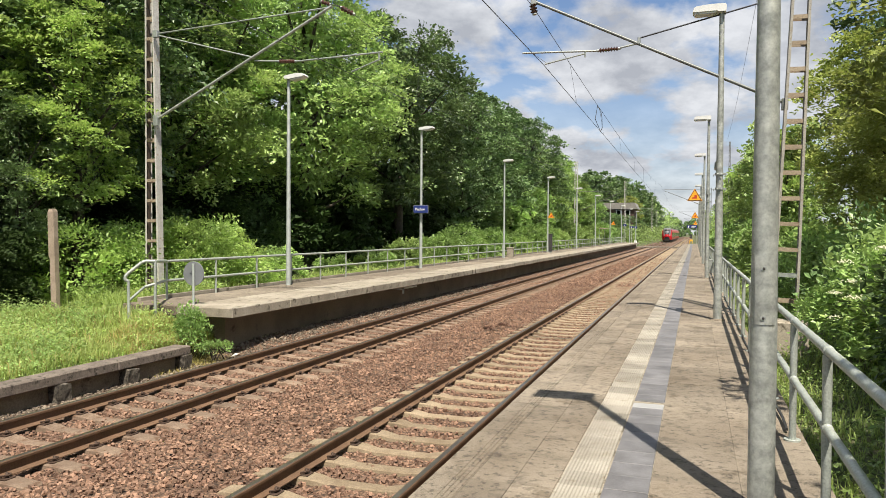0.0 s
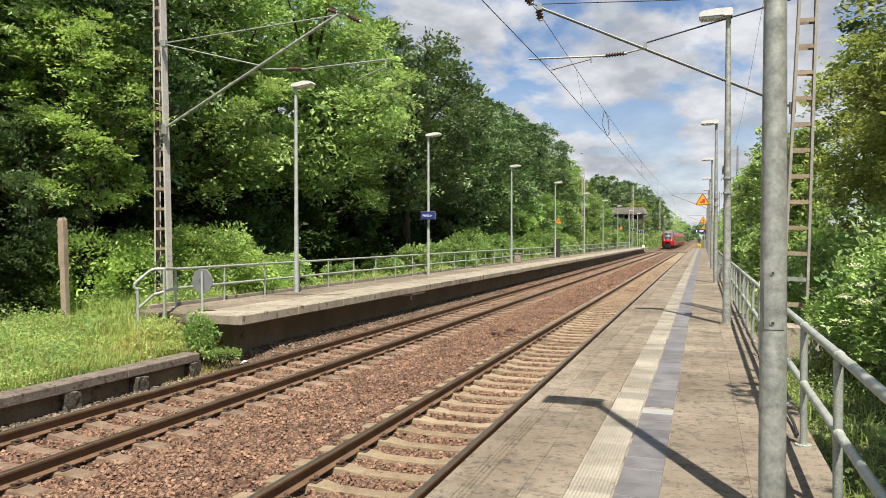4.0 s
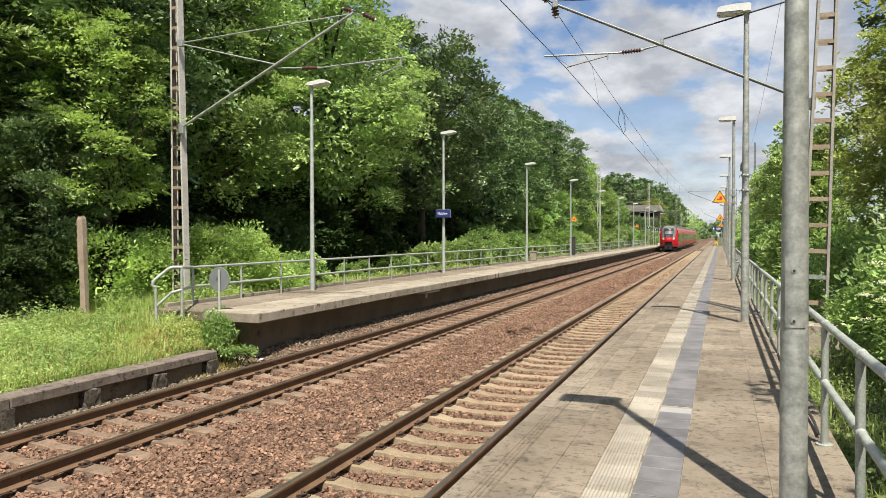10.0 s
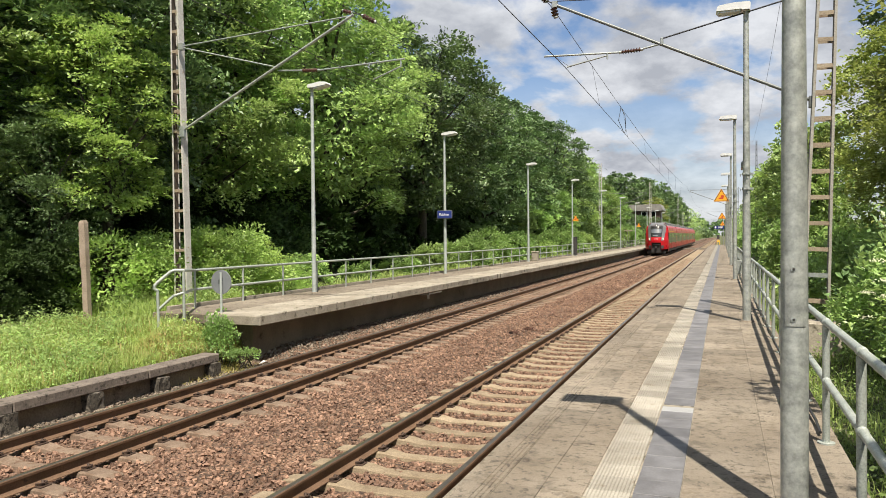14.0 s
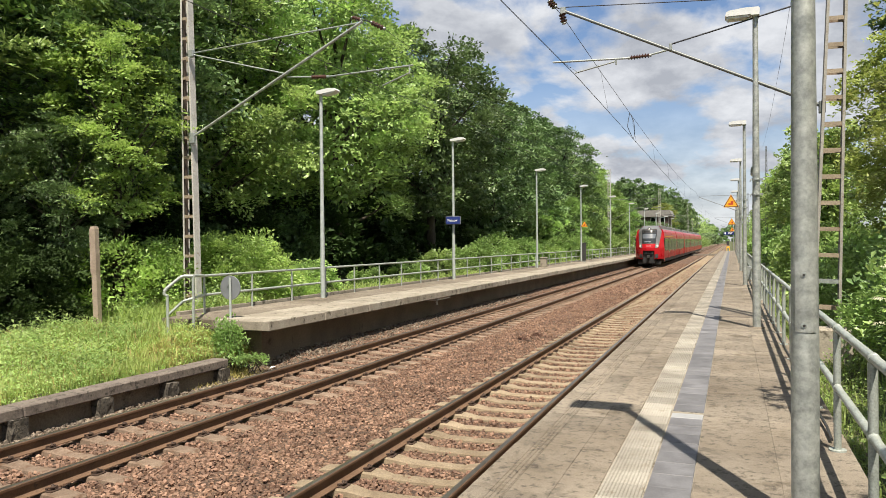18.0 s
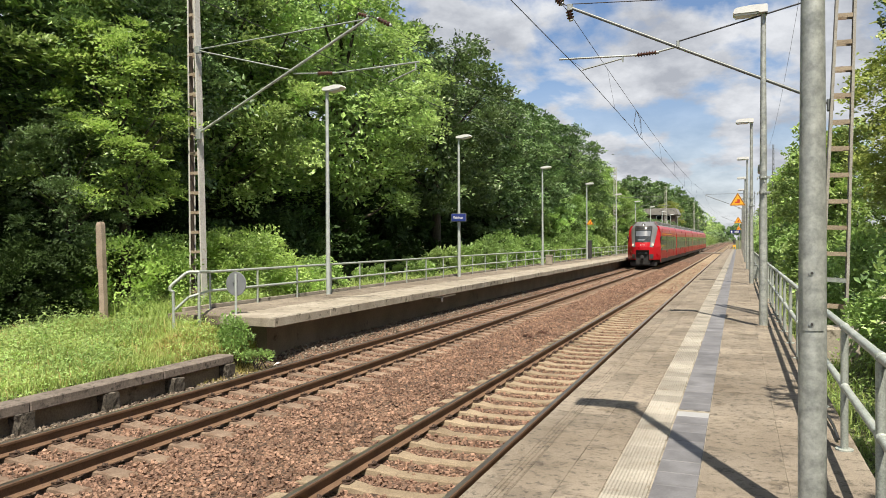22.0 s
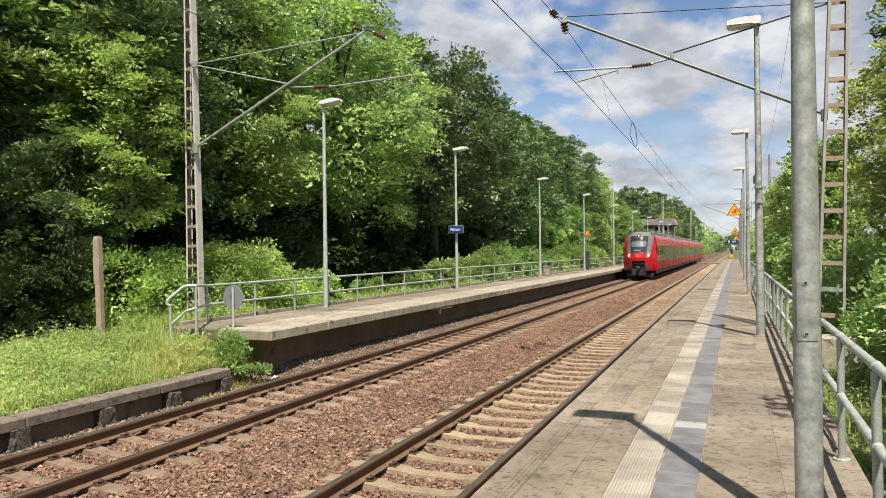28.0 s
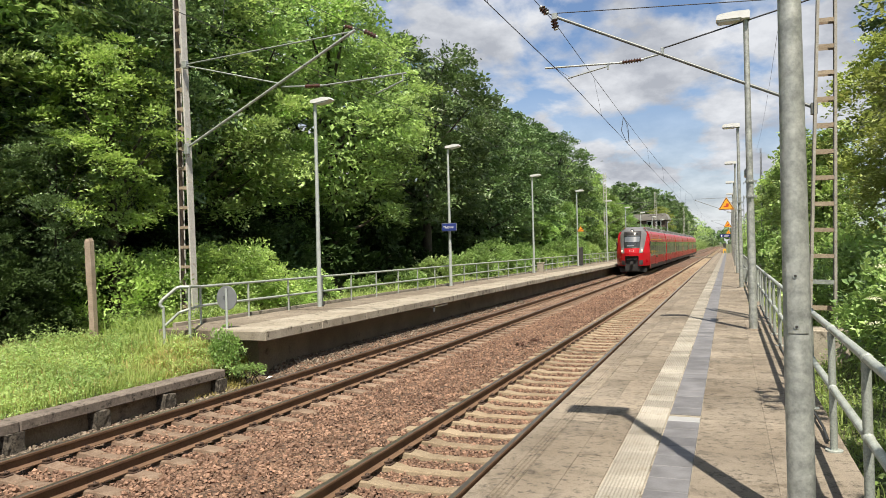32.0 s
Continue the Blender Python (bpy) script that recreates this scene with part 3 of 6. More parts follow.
for a, z, w in profile:
    sv += [(a, -w - 0.03, -0.14), (a, -w, z - 0.012), (a, -w + 0.02, z), (a, w - 0.02, z), (a, w, z - 0.012), (a, w + 0.03, -0.14)]
for i in range(len(profile) - 1):
    for j in range(5):
        sf.append((i * 6 + j, i * 6 + j + 1, i * 6 + 7 + j, i * 6 + 6 + j))
sf += [tuple(range(6))[::-1], tuple(range(len(sv) - 6, len(sv)))]
SLEEPER.add(sv, sf)
SLEEPER_MESH = SLEEPER.mesh("sleeper", M_SLEEPER)
SLEEPER_OLD_MESH = SLEEPER.mesh("sleeper", M_SLEEPER_OLD)
CLIP = Geo()
CLIP.box(-0.055, 0.055, -0.075, 0.075, 0.0, 0.014, 0.004)
CLIP.pipe([(-0.03, -0.05, 0.015), (-0.045, -0.055, 0.035), (0.02, -0.04, 0.045), (0.03, 0.0, 0.04), (0.02, 0.04, 0.045), (-0.045, 0.055, 0.035), (-0.03, 0.05, 0.015)], 0.011, 5)
CLIP.lathe([(0.024, 0.014), (0.024, 0.035), (0.014, 0.037), (0.014, 0.07), (0.004, 0.073)], 6)
CLIP_MESH = CLIP.mesh("rail_clip", M_CLIP)


def build_track(axis, sleeper_mesh, sunk, label):
    t = thing("railway_track", (axis, 0, 0), label, "railway track", kind="structure")
    for s in (-1, 1):
        r = part("rail", Geo().prism(rail_outline(s * GAUGE / 2), -8, 700), M_RAIL, t, "rusty steel rail")
        part("running_surface", Geo().prism(rail_top(s * GAUGE / 2), -8, 700), M_RAILTOP, r, "polished rail head")
    rest = Geo()
    for i in range(-6, 236):
        o = part("sleeper", sleeper_mesh, None, t)
        o.location = (rng.normal(0, 0.01), 0.3 + 0.63 * i, -0.214 - sunk)
        o.rotation_euler = (0, 0, rng.normal(0, 0.006))
        if -6 <= i < 40:
            for s in (-1, 1):
                for d in (-1, 1):
                    c = part("rail_clip", CLIP_MESH, None, t)
                    c.location = (s * GAUGE / 2 + d * 0.105, 0.3 + 0.63 * i, -0.178)
                    c.rotation_euler = (0, 0, 0 if d > 0 else math.pi)
    for i in range(236, 700):
        rest.box(-1.3, 1.3, 0.3 + 0.63 * i - 0.13, 0.3 + 0.63 * i + 0.13, -0.35, -0.19)
    tagged(part("far_sleepers", rest, sleeper_mesh.materials[0], t), kind="stuff")
    return t


build_track(X_NEAR, SLEEPER_MESH, 0.0, "straight railway track on pale concrete sleepers")
build_track(X_FAR, SLEEPER_OLD_MESH, 0.005, "railway track on brown dusty concrete sleepers")
stones("ballast_stones", 60000, -9.6, -2.0, 3.2, 40, 0.049, 11, M_STONE, "loose reddish brown ballast stones between the rails")
stones("rear_ballast_stones", 2000, -9.6, -2.0, -5, 3.2, 0.06, 14, M_STONE, "loose reddish brown ballast stones beside the near platform")
stones("far_ballast_stones", 12500, -9.6, -2.0, 39, 90, 0.088, 13, M_STONE, "loose reddish brown ballast stones further along the line")
stones("verge_gravel", 8000, -10.25, -8.95, 5, 36, 0.05, 12, M_GRAVEL, "small gravel along the platform foot")

# ---- near platform ----
P_X0, P_X1, P_Y0, P_Y1 = -1.79, 0.93, -8.0, 134.0
platform = thing("platform_near", (0, 0, 0), "long concrete side platform with tactile paving", "platform", kind="structure")
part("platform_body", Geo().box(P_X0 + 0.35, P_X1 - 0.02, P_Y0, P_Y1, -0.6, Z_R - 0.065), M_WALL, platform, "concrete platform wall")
part("platform_edge", Geo().box(P_X0 + 0.02, P_X1, P_Y0, P_Y1, Z_R - 0.16, Z_R - 0.009, 0.004), M_EDGE, platform)


def paving(name, columns, length, gap, y_first, near_rows, material, label, top=Z_R):
    """Slabs in columns (x0, x1): near ones as pieces, the rest joined."""
    for x0, x1 in columns:
        w = x1 - x0 - gap
        if name == "edge_slab":
            outline = [(-w / 2, -0.06), (-w / 2, -0.003), (-w / 2 + 0.003, 0.0)]
            for gx in (0.03, 0.065, 0.10, 0.135):
                outline += [(gx - 0.006, 0.0), (gx - 0.004, -0.005), (gx + 0.004, -0.005), (gx + 0.006, 0.0)]
            me = Geo().prism(outline + [(w / 2, 0.0), (w / 2, -0.06)], gap / 2, length - gap / 2).mesh(name, material)
        else:
            me = Geo().box(-w / 2, w / 2, gap / 2, length - gap / 2, -0.06, 0.0, 0.001).mesh(name, material)
        far, y, i = Geo(), y_first, 0
        while y < P_Y1:
            if i < near_rows:
                o = part(name, me, None, platform)
                o.location = ((x0 + x1) / 2, y, top + rng.normal(0, 0.0012))
                o.rotation_euler = (rng.normal(0, 0.001), rng.normal(0, 0.001), 0)
            else:
                far.box(x0 + gap / 2, x1 - gap / 2, y + gap / 2, y + length - gap / 2, top - 0.06, top)
            y, i = y + length, i + 1
        if far.v:
            tagged(part("far_" + name, far, material, platform), label, kind="stuff")


paving("concrete_slab", [(-1.5, -1.2), (-1.2, -0.9)], 0.6, 0.0025, -7.6, 90, M_SLAB, "concrete slabs")
paving("concrete_slab", [(-0.27, 0.33), (0.33, P_X1)], 0.6, 0.0015, -7.8, 90, M_SLAB, "concrete slabs")
paving("edge_slab", [(P_X0, -1.5)], 1.2, 0.004, -7.0, 47, M_SLAB, "grooved edge slabs")
rib = [(-0.154, -0.05)]
for i in range(12):
    c = -0.1403 + i * 0.0255
    rib += [(c - 0.0085, -0.005), (c - 0.0062, 0.001), (c + 0.0062, 0.001), (c + 0.0085, -0.005)]
rib += [(0.154, -0.05)]
RIB_MESH = Geo().prism(rib, 0.003, 0.312).mesh("ribbed_tile", M_TACTILE)
GREY_MESH = Geo().box(-0.152, 0.152, 0.003, 0.312, -0.05, 0.0, 0.003).mesh("grey_tile", M_GREYTILE)
PALE_MESH = Geo().box(-0.152, 0.152, 0.003, 0.2, -0.05, 0.0, 0.003).mesh("grey_tile", M_PALETILE)
for i in range(-32, 150):
    y = 2.28 + 0.315 * i
    o = part("ribbed_tile", RIB_MESH, None, platform)
    o.location = (-0.742, y, Z_R + rng.normal(0, 0.001))
    o = part("grey_tile", PALE_MESH if i == 17 else GREY_MESH, None, platform)
    o.location = (-0.427, y, Z_R + rng.normal(0, 0.001))
yt = 2.28 + 0.315 * 150
for name, x, mat in (("far_ribbed_tiles", -0.742, M_TACTILE), ("far_grey_tiles", -0.427, M_GREYTILE)):
    g = Geo()
    for i in range(270):
        g.box(x - 0.153, x + 0.153, yt + 0.315 * i + 0.003, yt + 0.315 * i + 0.312, Z_R - 0.05, Z_R)
    tagged(part(name, g, mat, platform), kind="stuff")

# ---- far platform ----
F_X0, F_X1, F_Y0, F_Y1 = -12.75, -9.69, 13.75, 140.0
fplat = thing("platform_far", (0, 0, 0), "long raised concrete platform with overhanging stained edge", "platform", kind="structure")
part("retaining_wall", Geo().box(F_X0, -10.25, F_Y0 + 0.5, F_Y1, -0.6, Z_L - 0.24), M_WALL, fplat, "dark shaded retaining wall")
y, i = F_Y0, 0
while y < F_Y1 - 0.1:
    ln = min(2.45, F_Y1 - y)
    x0 = -11.65 if i == 0 else F_X0
    o = part("edge_slab", Geo().box(-11.2, F_X1, 0.006, ln - 0.006, -0.22, 0.0, 0.015), M_EDGE, fplat)
    o.location = (rng.normal(0, 0.006), y, Z_L + rng.normal(0, 0.004))
    o = part("back_slab", Geo().box(F_X0, -11.208, 0.006, ln - 0.006, -0.22, -0.003, 0.01), M_SLAB, fplat)
    o.location = (0, y, Z_L)
    y, i = y + ln, i + 1
part("back_kerb", Geo().box(-12.86, -12.752, F_Y0 + 0.6, F_Y1, 0.3, Z_L + 0.09, 0.01), M_EDGE, fplat)
bracket = Geo().box(-10.24, -9.80, 24.1, 24.15, 0.50, 0.56).box(-9.86, -9.80, 24.1, 24.15, 0.36, 0.56).box(-9.86, -9.80, 24.1, 25.4, 0.52, 0.57)
part("wall_bracket", bracket, M_WHITE, fplat, "galvanised cable bracket")

# old low platform wall
low = thing("low_wall", (0, 0, 0), "crumbling old low concrete platform edge with buttresses", "wall", kind="structure")
for i, (a, b) in enumerate(((0.2, 2.05), (2.06, 4.55), (4.56, 7.9), (7.91, 10.7), (10.71, 12.75))):
    part("coping_stone", Geo().box(-10.42, -10.02, a, b, -0.03, 0.145 + 0.004 * (i % 2), 0.02), M_OLDWALL, low)
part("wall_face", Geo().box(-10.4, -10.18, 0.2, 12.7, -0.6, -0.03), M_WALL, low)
def rough_block(g, x0, x1, y0, y1, z0, z1, r, wear=0.011):
    """A crumbling block: a box cut into a grid whose points are worn at random."""
    nx, ny, nz = 3, 4, 5
    ids = {}
    v, f = [], []
    for i in range(nx + 1):
        for j in range(ny + 1):
            for k in range(nz + 1):
                if i in (0, nx) or j in (0, ny) or k in (0, nz):
                    ids[i, j, k] = len(v)
                    e = (i in (0, nx)) + (j in (0, ny)) + (k == nz)
                    w = wear * (1.0 + 0.7 * (e > 1))
                    q = Vector((x0 + (x1 - x0) * i / nx, y0 + (y1 - y0) * j / ny, z0 + (z1 - z0) * k / nz))
                    mid = Vector(((x0 + x1) / 2, (y0 + y1) / 2, (z0 + z1) / 2))
                    v.append(q + (mid - q).normalized() * abs(r.normal(0, w)) + Vector(r.normal(0, w * 0.4, 3)))
    for a, b, c, flip in ((0, 1, 2, False), (1, 2, 0, False), (2, 0, 1, False)):
        nn = (nx, ny, nz)
        for side in (0, nn[a]):
            for p in range(nn[b]):
                for q in range(nn[c]):
                    quad = []
                    for dp, dq in ((0, 0), (1, 0), (1, 1), (0, 1)):
                        key = [0, 0, 0]
                        key[a], key[b], key[c] = side, p + dp, q + dq
                        quad.append(ids[tuple(key)])
                    f.append(tuple(quad if side else quad[::-1]))
    return g.add(v, f)


block_rng = np.random.default_rng(77)
for y in (1.1, 2.7, 4.4, 6.05, 7.8, 9.45, 11.05, 12.6):
    top = block_rng.uniform(-0.07, -0.01)
    part("buttress", rough_block(Geo(), -10.2, -9.96, y - 0.16, y + 0.14, -0.55, top, block_rng), M_STUB, low, "crumbling concrete stub")


# ---- platform lamps ----
def lamp_head(reach):
    """Housing and cover of a lamp that reaches sideways by reach (its sign gives the side)."""
    s = 1 if reach > 0 else -1
    a = abs(reach)
    if s < 0:
        up = [(-0.075, -0.02), (-0.085, 0.10), (-0.06, 0.135), (a * 0.4, 0.14), (a - 0.06, 0.115), (a - 0.01, 0.09), (a + 0.015, 0.012), (a - 0.01, 0.0), (0.09, 0.0), (0.07, -0.02)]
        low = [(0.1, -0.002), (0.12, -0.042), (a - 0.03, -0.042), (a, -0.002)]
    else:
        up = [(-0.07, -0.02), (-0.09, 0.03), (-0.06, 0.075), (a * 0.55, 0.135), (a - 0.06, 0.115), (a, 0.055), (a - 0.02, 0.03), (0.1, -0.03)]
        low = [(0.12, -0.035), (0.16, -0.075), (a - 0.1, -0.02), (a - 0.03, 0.025)]
    body = Geo().prism([(s * x, z) for x, z in up], -0.16, 0.16)
    cover = Geo().prism([(s * x, z) for x, z in low], -0.135, 0.135)
    return body, cover


def build_lamp(name, x, y, z, h, r0, r1, reach, pole_mat, label, group, door=False):
    t = thing(name, (x, y, z), label, "lamp post", group)
    pole = Geo()
    if door:
        pole.lathe([(r0, 0), (r0, 1.2), (r0 * 0.985, 1.21), (r0 * 0.945, 2.0), (r0 * 0.8, 3.6), (r1 + 0.005, h - 1.2), (r1, h - 0.02)], 24)
    else:
        pole.lathe([(r0, 0), (r0 * 0.97, 1.2), (r0 * 0.82, 3.4), (r1, h - 0.02)], 16)
    part("pole", pole, pole_mat, t, "galvanised tapered pole")
    body, cover = lamp_head(reach)
    lift = Matrix.Translation((0, 0, h))
    part("lamp_housing", body.move(lift), M_LAMP, t, "flat white lamp housing")
    part("lamp_cover", cover.move(lift), M_LAMPGLASS, t, "frosted cover")
    part("base_collar", Geo().lathe([(r0 * 1.9, -0.01), (r0 * 1.9, 0.012), (r0 * 1.25, 0.02), (r0 * 1.05, 0.03)], 16), M_SLAB, t)
    return t


near_lamps = []
for i, y in enumerate((4.95, 16.0, 30.8, 45.0, 59.3, 73.6, 88.0, 102.3, 116.6)):
    x = 0.415 if i == 0 else 0.455 + 0.0006 * y
    near_lamps.append(build_lamp("street_lamp", x, y, Z_R, 6.3, 0.08, 0.05, -0.55, M_GALVPOLE,
                                 "tall galvanised platform lamp post with a flat white head", "lamps on the near platform", True))
# maintenance door and bolts on the first post
p0 = near_lamps[0]
door = Geo()
n_d = 9
ang = [math.radians(-90 - 44 + 88 * k / (n_d - 1)) for k in range(n_d)]
ring = []
for zz, cut in ((1.215, 0.94), (1.23, 1.0), (1.6, 1.0), (1.63, 1.0)):
    ring.append([(0.0835 * math.cos(a), 0.0835 * math.sin(a), zz) for a in ang])
door.add([v for r in ring for v in r], [(k * n_d + i, k * n_d + i + 1, k * n_d + n_d + i + 1, k * n_d + n_d + i) for k in range(3) for i in range(n_d - 1)], True)
inner = [(0.078 * math.cos(a), 0.078 * math.sin(a), 1.215) for a in ang]
door.add(ring[0] + inner, [(i, i + 1, n_d + i + 1, n_d + i) for i in range(n_d - 1)])
part("maintenance_door", door, M_GALVPOLE, p0, "bolted maintenance door")
for h in (1.256, 1.563):
    part("bolt", Geo().lathe([(0.006, -0.0905), (0.008, -0.0865), (0.008, -0.079)], 12, "y", (-0.01, 0, h)), M_UNDER, p0, "dark bolt head")
    part("bolt_hole", Geo().lathe([(0.0165, -0.085), (0.018, -0.078)], 14, "y", (-0.01, 0, h)), M_GALV, p0, "pale washer")


def clamp(t, z, r):
    """A pair of clamp rings with bolts."""
    for d in (-0.15, 0.15):
        g = Geo().lathe([(r + 0.012, z + d - 0.025), (r + 0.012, z + d + 0.025)], 16)
        g.box(-0.02, 0.02, -r - 0.06, -r, z + d - 0.02, z + d + 0.02).box(r, r + 0.06, -0.02, 0.02, z + d - 0.02, z + d + 0.02)
        g.tube((-0.05, -r - 0.045, z + d), (0.05, -r - 0.045, z + d), 0.008, n=6)
        for s in (-1, 1):
            g.pipe([(s * r, 0, z + d), (s * (r + 0.035), -0.01, z + d), (s * (r + 0.04), -0.01, z + d - 0.05)], 0.009, 6)
        part("pipe_clamp", g, M_GALV, t, "steel pipe clamp")


clamp(near_lamps[1], 2.85, 0.072)
speaker = thing("loudspeaker", (0.45, 16.0, 0), "small grey horn loudspeaker clamped to a lamp post", "loudspeaker")
g = Geo().box(-0.03, 0.03, 0.05, 0.12, 3.6, 3.68).tube((0, 0.1, 3.64), (0, 0.2, 4.0), 0.02, n=6).box(-0.075, 0.075, 0.1, 0.7, 3.93, 4.08, 0.02)
part("speaker_box", g, M_GALV, speaker)
for i in (2, 3):
    clamp(near_lamps[i], 3.2, 0.07)
cabinet = thing("switch_box", (0.62, 31.4, Z_R), "small pale grey switch cabinet on the platform", "cabinet")
part("body", Geo().box(-0.09, 0.09, -0.08, 0.08, 0.2, 0.72, 0.01), M_GALV, cabinet)
part("leg", Geo().box(-0.07, -0.04, -0.03, 0.03, 0, 0.2), M_GALV, cabinet)
part("leg", Geo().box(0.04, 0.07, -0.03, 0.03, 0, 0.2), M_GALV, cabinet)
part("lid", Geo().box(-0.1, 0.1, -0.09, 0.09, 0.72, 0.74, 0.005), M_GALV, cabinet)

far_lamps = []
for y in (20.1, 31.85, 47.55, 62.9, 79.2, 95.0, 112.2, 130.4, 147.5, 163.7):
    far_lamps.append(build_lamp("street_lamp", -12.1, y, Z_L if y < 139 else 0.3, 6.5 if y < 139 else 7.0, 0.075, 0.05, 0.62, M_PALEPOLE,
                                "slender pale grey platform lamp post with flat head", "lamps on the far platform"))


# ---- signs ----
def triangle_sign(x, y, z, side, bracket_to):
    """A warning triangle on a bracket."""
    t = thing("warning_sign", (x, y, z), "orange triangular warning sign with black border", "sign", "warning triangles on lamp posts")
    hh = side * 0.866

    def tri(k, y0, y1):
        c = hh / 3
        return Geo().prism([(-side / 2 * k, -c * k), (side / 2 * k, -c * k), (0, 2 * c * k)], y0, y1)
    part("plate", tri(1.0, 0.0, 0.012), M_ORANGE, t, "orange plate")
    rim = Geo()
    c = hh / 3
    o = [(-side / 2, -c), (side / 2, -c), (0, 2 * c)]
    for k0, k1 in ((0.93, 0.80),):
        v = [(a * k0, -0.004, b * k0) for a, b in o] + [(a * k1, -0.004, b * k1) for a, b in o]
        v += [(a * k0, 0.0, b * k0) for a, b in o] + [(a * k1, 0.0, b * k1) for a, b in o]
        rim.add(v, [(i, (i + 1) % 3, 3 + (i + 1) % 3, 3 + i) for i in range(3)] + [(i, 6 + i, 6 + (i + 1) % 3, (i + 1) % 3) for i in range(3)])
    part("border", rim, M_BLACK, t, "black border")
    sym = Geo()
    sym.box(-side * 0.17, side * 0.13, -0.005, 0.0, -side * 0.12, -side * 0.02).box(-side * 0.02, side * 0.15, -0.005, 0.0, -side * 0.02, side * 0.13)
    part("symbol", sym, M_SYMBOL, t, "dark red symbol")
    b = bracket_to - x
    part("bracket", Geo().tube((0, 0.03, 0.0), (b, 0.03, 0.0), 0.02, n=6).tube((0, 0.03, -0.12), (b, 0.03, -0.12), 0.02, n=6), M_GALV, t)


M_SYMBOL = surf("dark red film", (0.42, 0.05, 0.015), (0.46, 0.06, 0.02), 0.5, 5, 60, 0, fine_mix=0.05)
triangle_sign(-0.03, 44.9, 4.72, 0.86, 0.46)
triangle_sign(0.0, 88.0, 4.58, 0.86, 0.48)
triangle_sign(0.08, 130.0, 4.3, 0.86, 0.5)
triangle_sign(-11.8, 62.8, 4.02, 0.62, -12.1)
triangle_sign(-11.62, 112.1, 4.02, 0.7, -12.1)

# station name board on its lamp post
board = thing("station_sign", (-12.1, 31.75, 3.62), "small dark blue station name board with white lettering", "sign")
part("plate", Geo().box(-0.28, 0.42, -0.16, -0.12, -0.17, 0.17, 0.01), M_BLUE, board)
part("frame", Geo().box(-0.30, 0.44, -0.125, -0.105, -0.19, 0.19), M_SIGNBACK, board, "grey frame")
fc = bpy.data.curves.new("station_name", "FONT")
fc.body, fc.size, fc.align_x, fc.align_y, fc.extrude = "Melchow", 0.185, "CENTER", "CENTER", 0.002
letters = new("lettering", fc)
letters.data.materials.append(M_WHITE)
letters.parent = board
letters.matrix_basis = pose(0.05, -0.164, 0, 90, 0, 0) @ Matrix.Diagonal((0.72, 1, 1, 1))
part("clamp", Geo().box(-0.06, 0.06, -0.12, 0.02, 0.05, 0.09), M_GALV, board)
part("clamp", Geo().box(-0.06, 0.06, -0.12, 0.02, -0.09, -0.05), M_GALV, board)

# round sign seen from behind
rs = thing("round_sign", (-11.05, 14.15, Z_L), "round matt grey back of a sign on a short pole", "sign")
part("disc", Geo().lathe([(0.285, -0.004), (0.29, 0.0), (0.29, 0.012)], 28, "y", (-0.03, 0.045, 0.72)), M_SIGNBACK, rs)
part("pole", Geo().tube((0, 0, -0.3), (0, 0, 0.96), 0.03, n=12), M_PALEPOLE, rs)
part("scrawl", Geo().pipe([(-0.11, -0.003 + 0.028, 0.75), (-0.06, 0.025, 0.77), (-0.04, 0.025, 0.745), (0.0, 0.025, 0.79)], 0.006, 4).pipe([(-0.1, 0.025, 0.72), (-0.03, 0.025, 0.735), (0.03, 0.025, 0.81)], 0.005, 4), M_BLACK, rs, "black marker scrawl")

# blue platform signs far along both platforms
for x, y, z in ((-10.95, 138.0, 3.7), (-10.3, 138.2, 3.65), (-12.2, 138.0, 4.05)):
    t = thing("platform_sign", (x, y, 0), "small blue platform number sign on a post", "sign", "blue platform signs")
    part("plate", Geo().box(-0.3, 0.3, -0.05, 0.0, z - 0.18, z + 0.18, 0.01), M_BLUE, t)
    part("number", Geo().box(-0.1, 0.0, -0.056, -0.05, z - 0.1, z + 0.1), M_WHITE, t)
    part("post", Geo().tube((0, 0.04, Z_L), (0, 0.04, z + 0.3), 0.04, n=8), M_PALEPOLE, t)
t = thing("platform_sign", (0.05, 128.5, 0), "small blue platform number sign on a post", "sign", "blue platform signs")
part("plate", Geo().box(-1.3, 0.3, -0.05, 0.0, 3.5, 4.0, 0.01), M_BLUE, t)
part("number", Geo().box(-1.15, -0.95, -0.056, -0.05, 3.6, 3.9), M_WHITE, t)
part("lines", Geo().box(-0.6, 0.1, -0.056, -0.05, 3.78, 3.86).box(-0.6, 0.0, -0.056, -0.05, 3.62, 3.7), M_WHITE, t)
part("post", Geo().tube((0.2, 0.04, Z_R), (0.2, 0.04, 4.1), 0.05, n=8), M_GALVPOLE, t)
barrier = thing("platform_end_barrier", (-0.6, 133.4, Z_R), "yellow barrier at the end of the platform", "barrier")
for x in (-0.2, 0.2):
    part("post", Geo().tube((x, 0, 0), (x, 0, 0.7), 0.05, n=8), M_YELLOW, barrier)
part("board", Geo().box(-0.24, 0.24, -0.04, 0.04, 0.45, 0.75, 0.01), M_YELLOW, barrier)
part("dark_box", Geo().box(-0.2, 0.2, -0.06, 0.06, 0.95, 1.7, 0.02), M_UNDER, barrier)


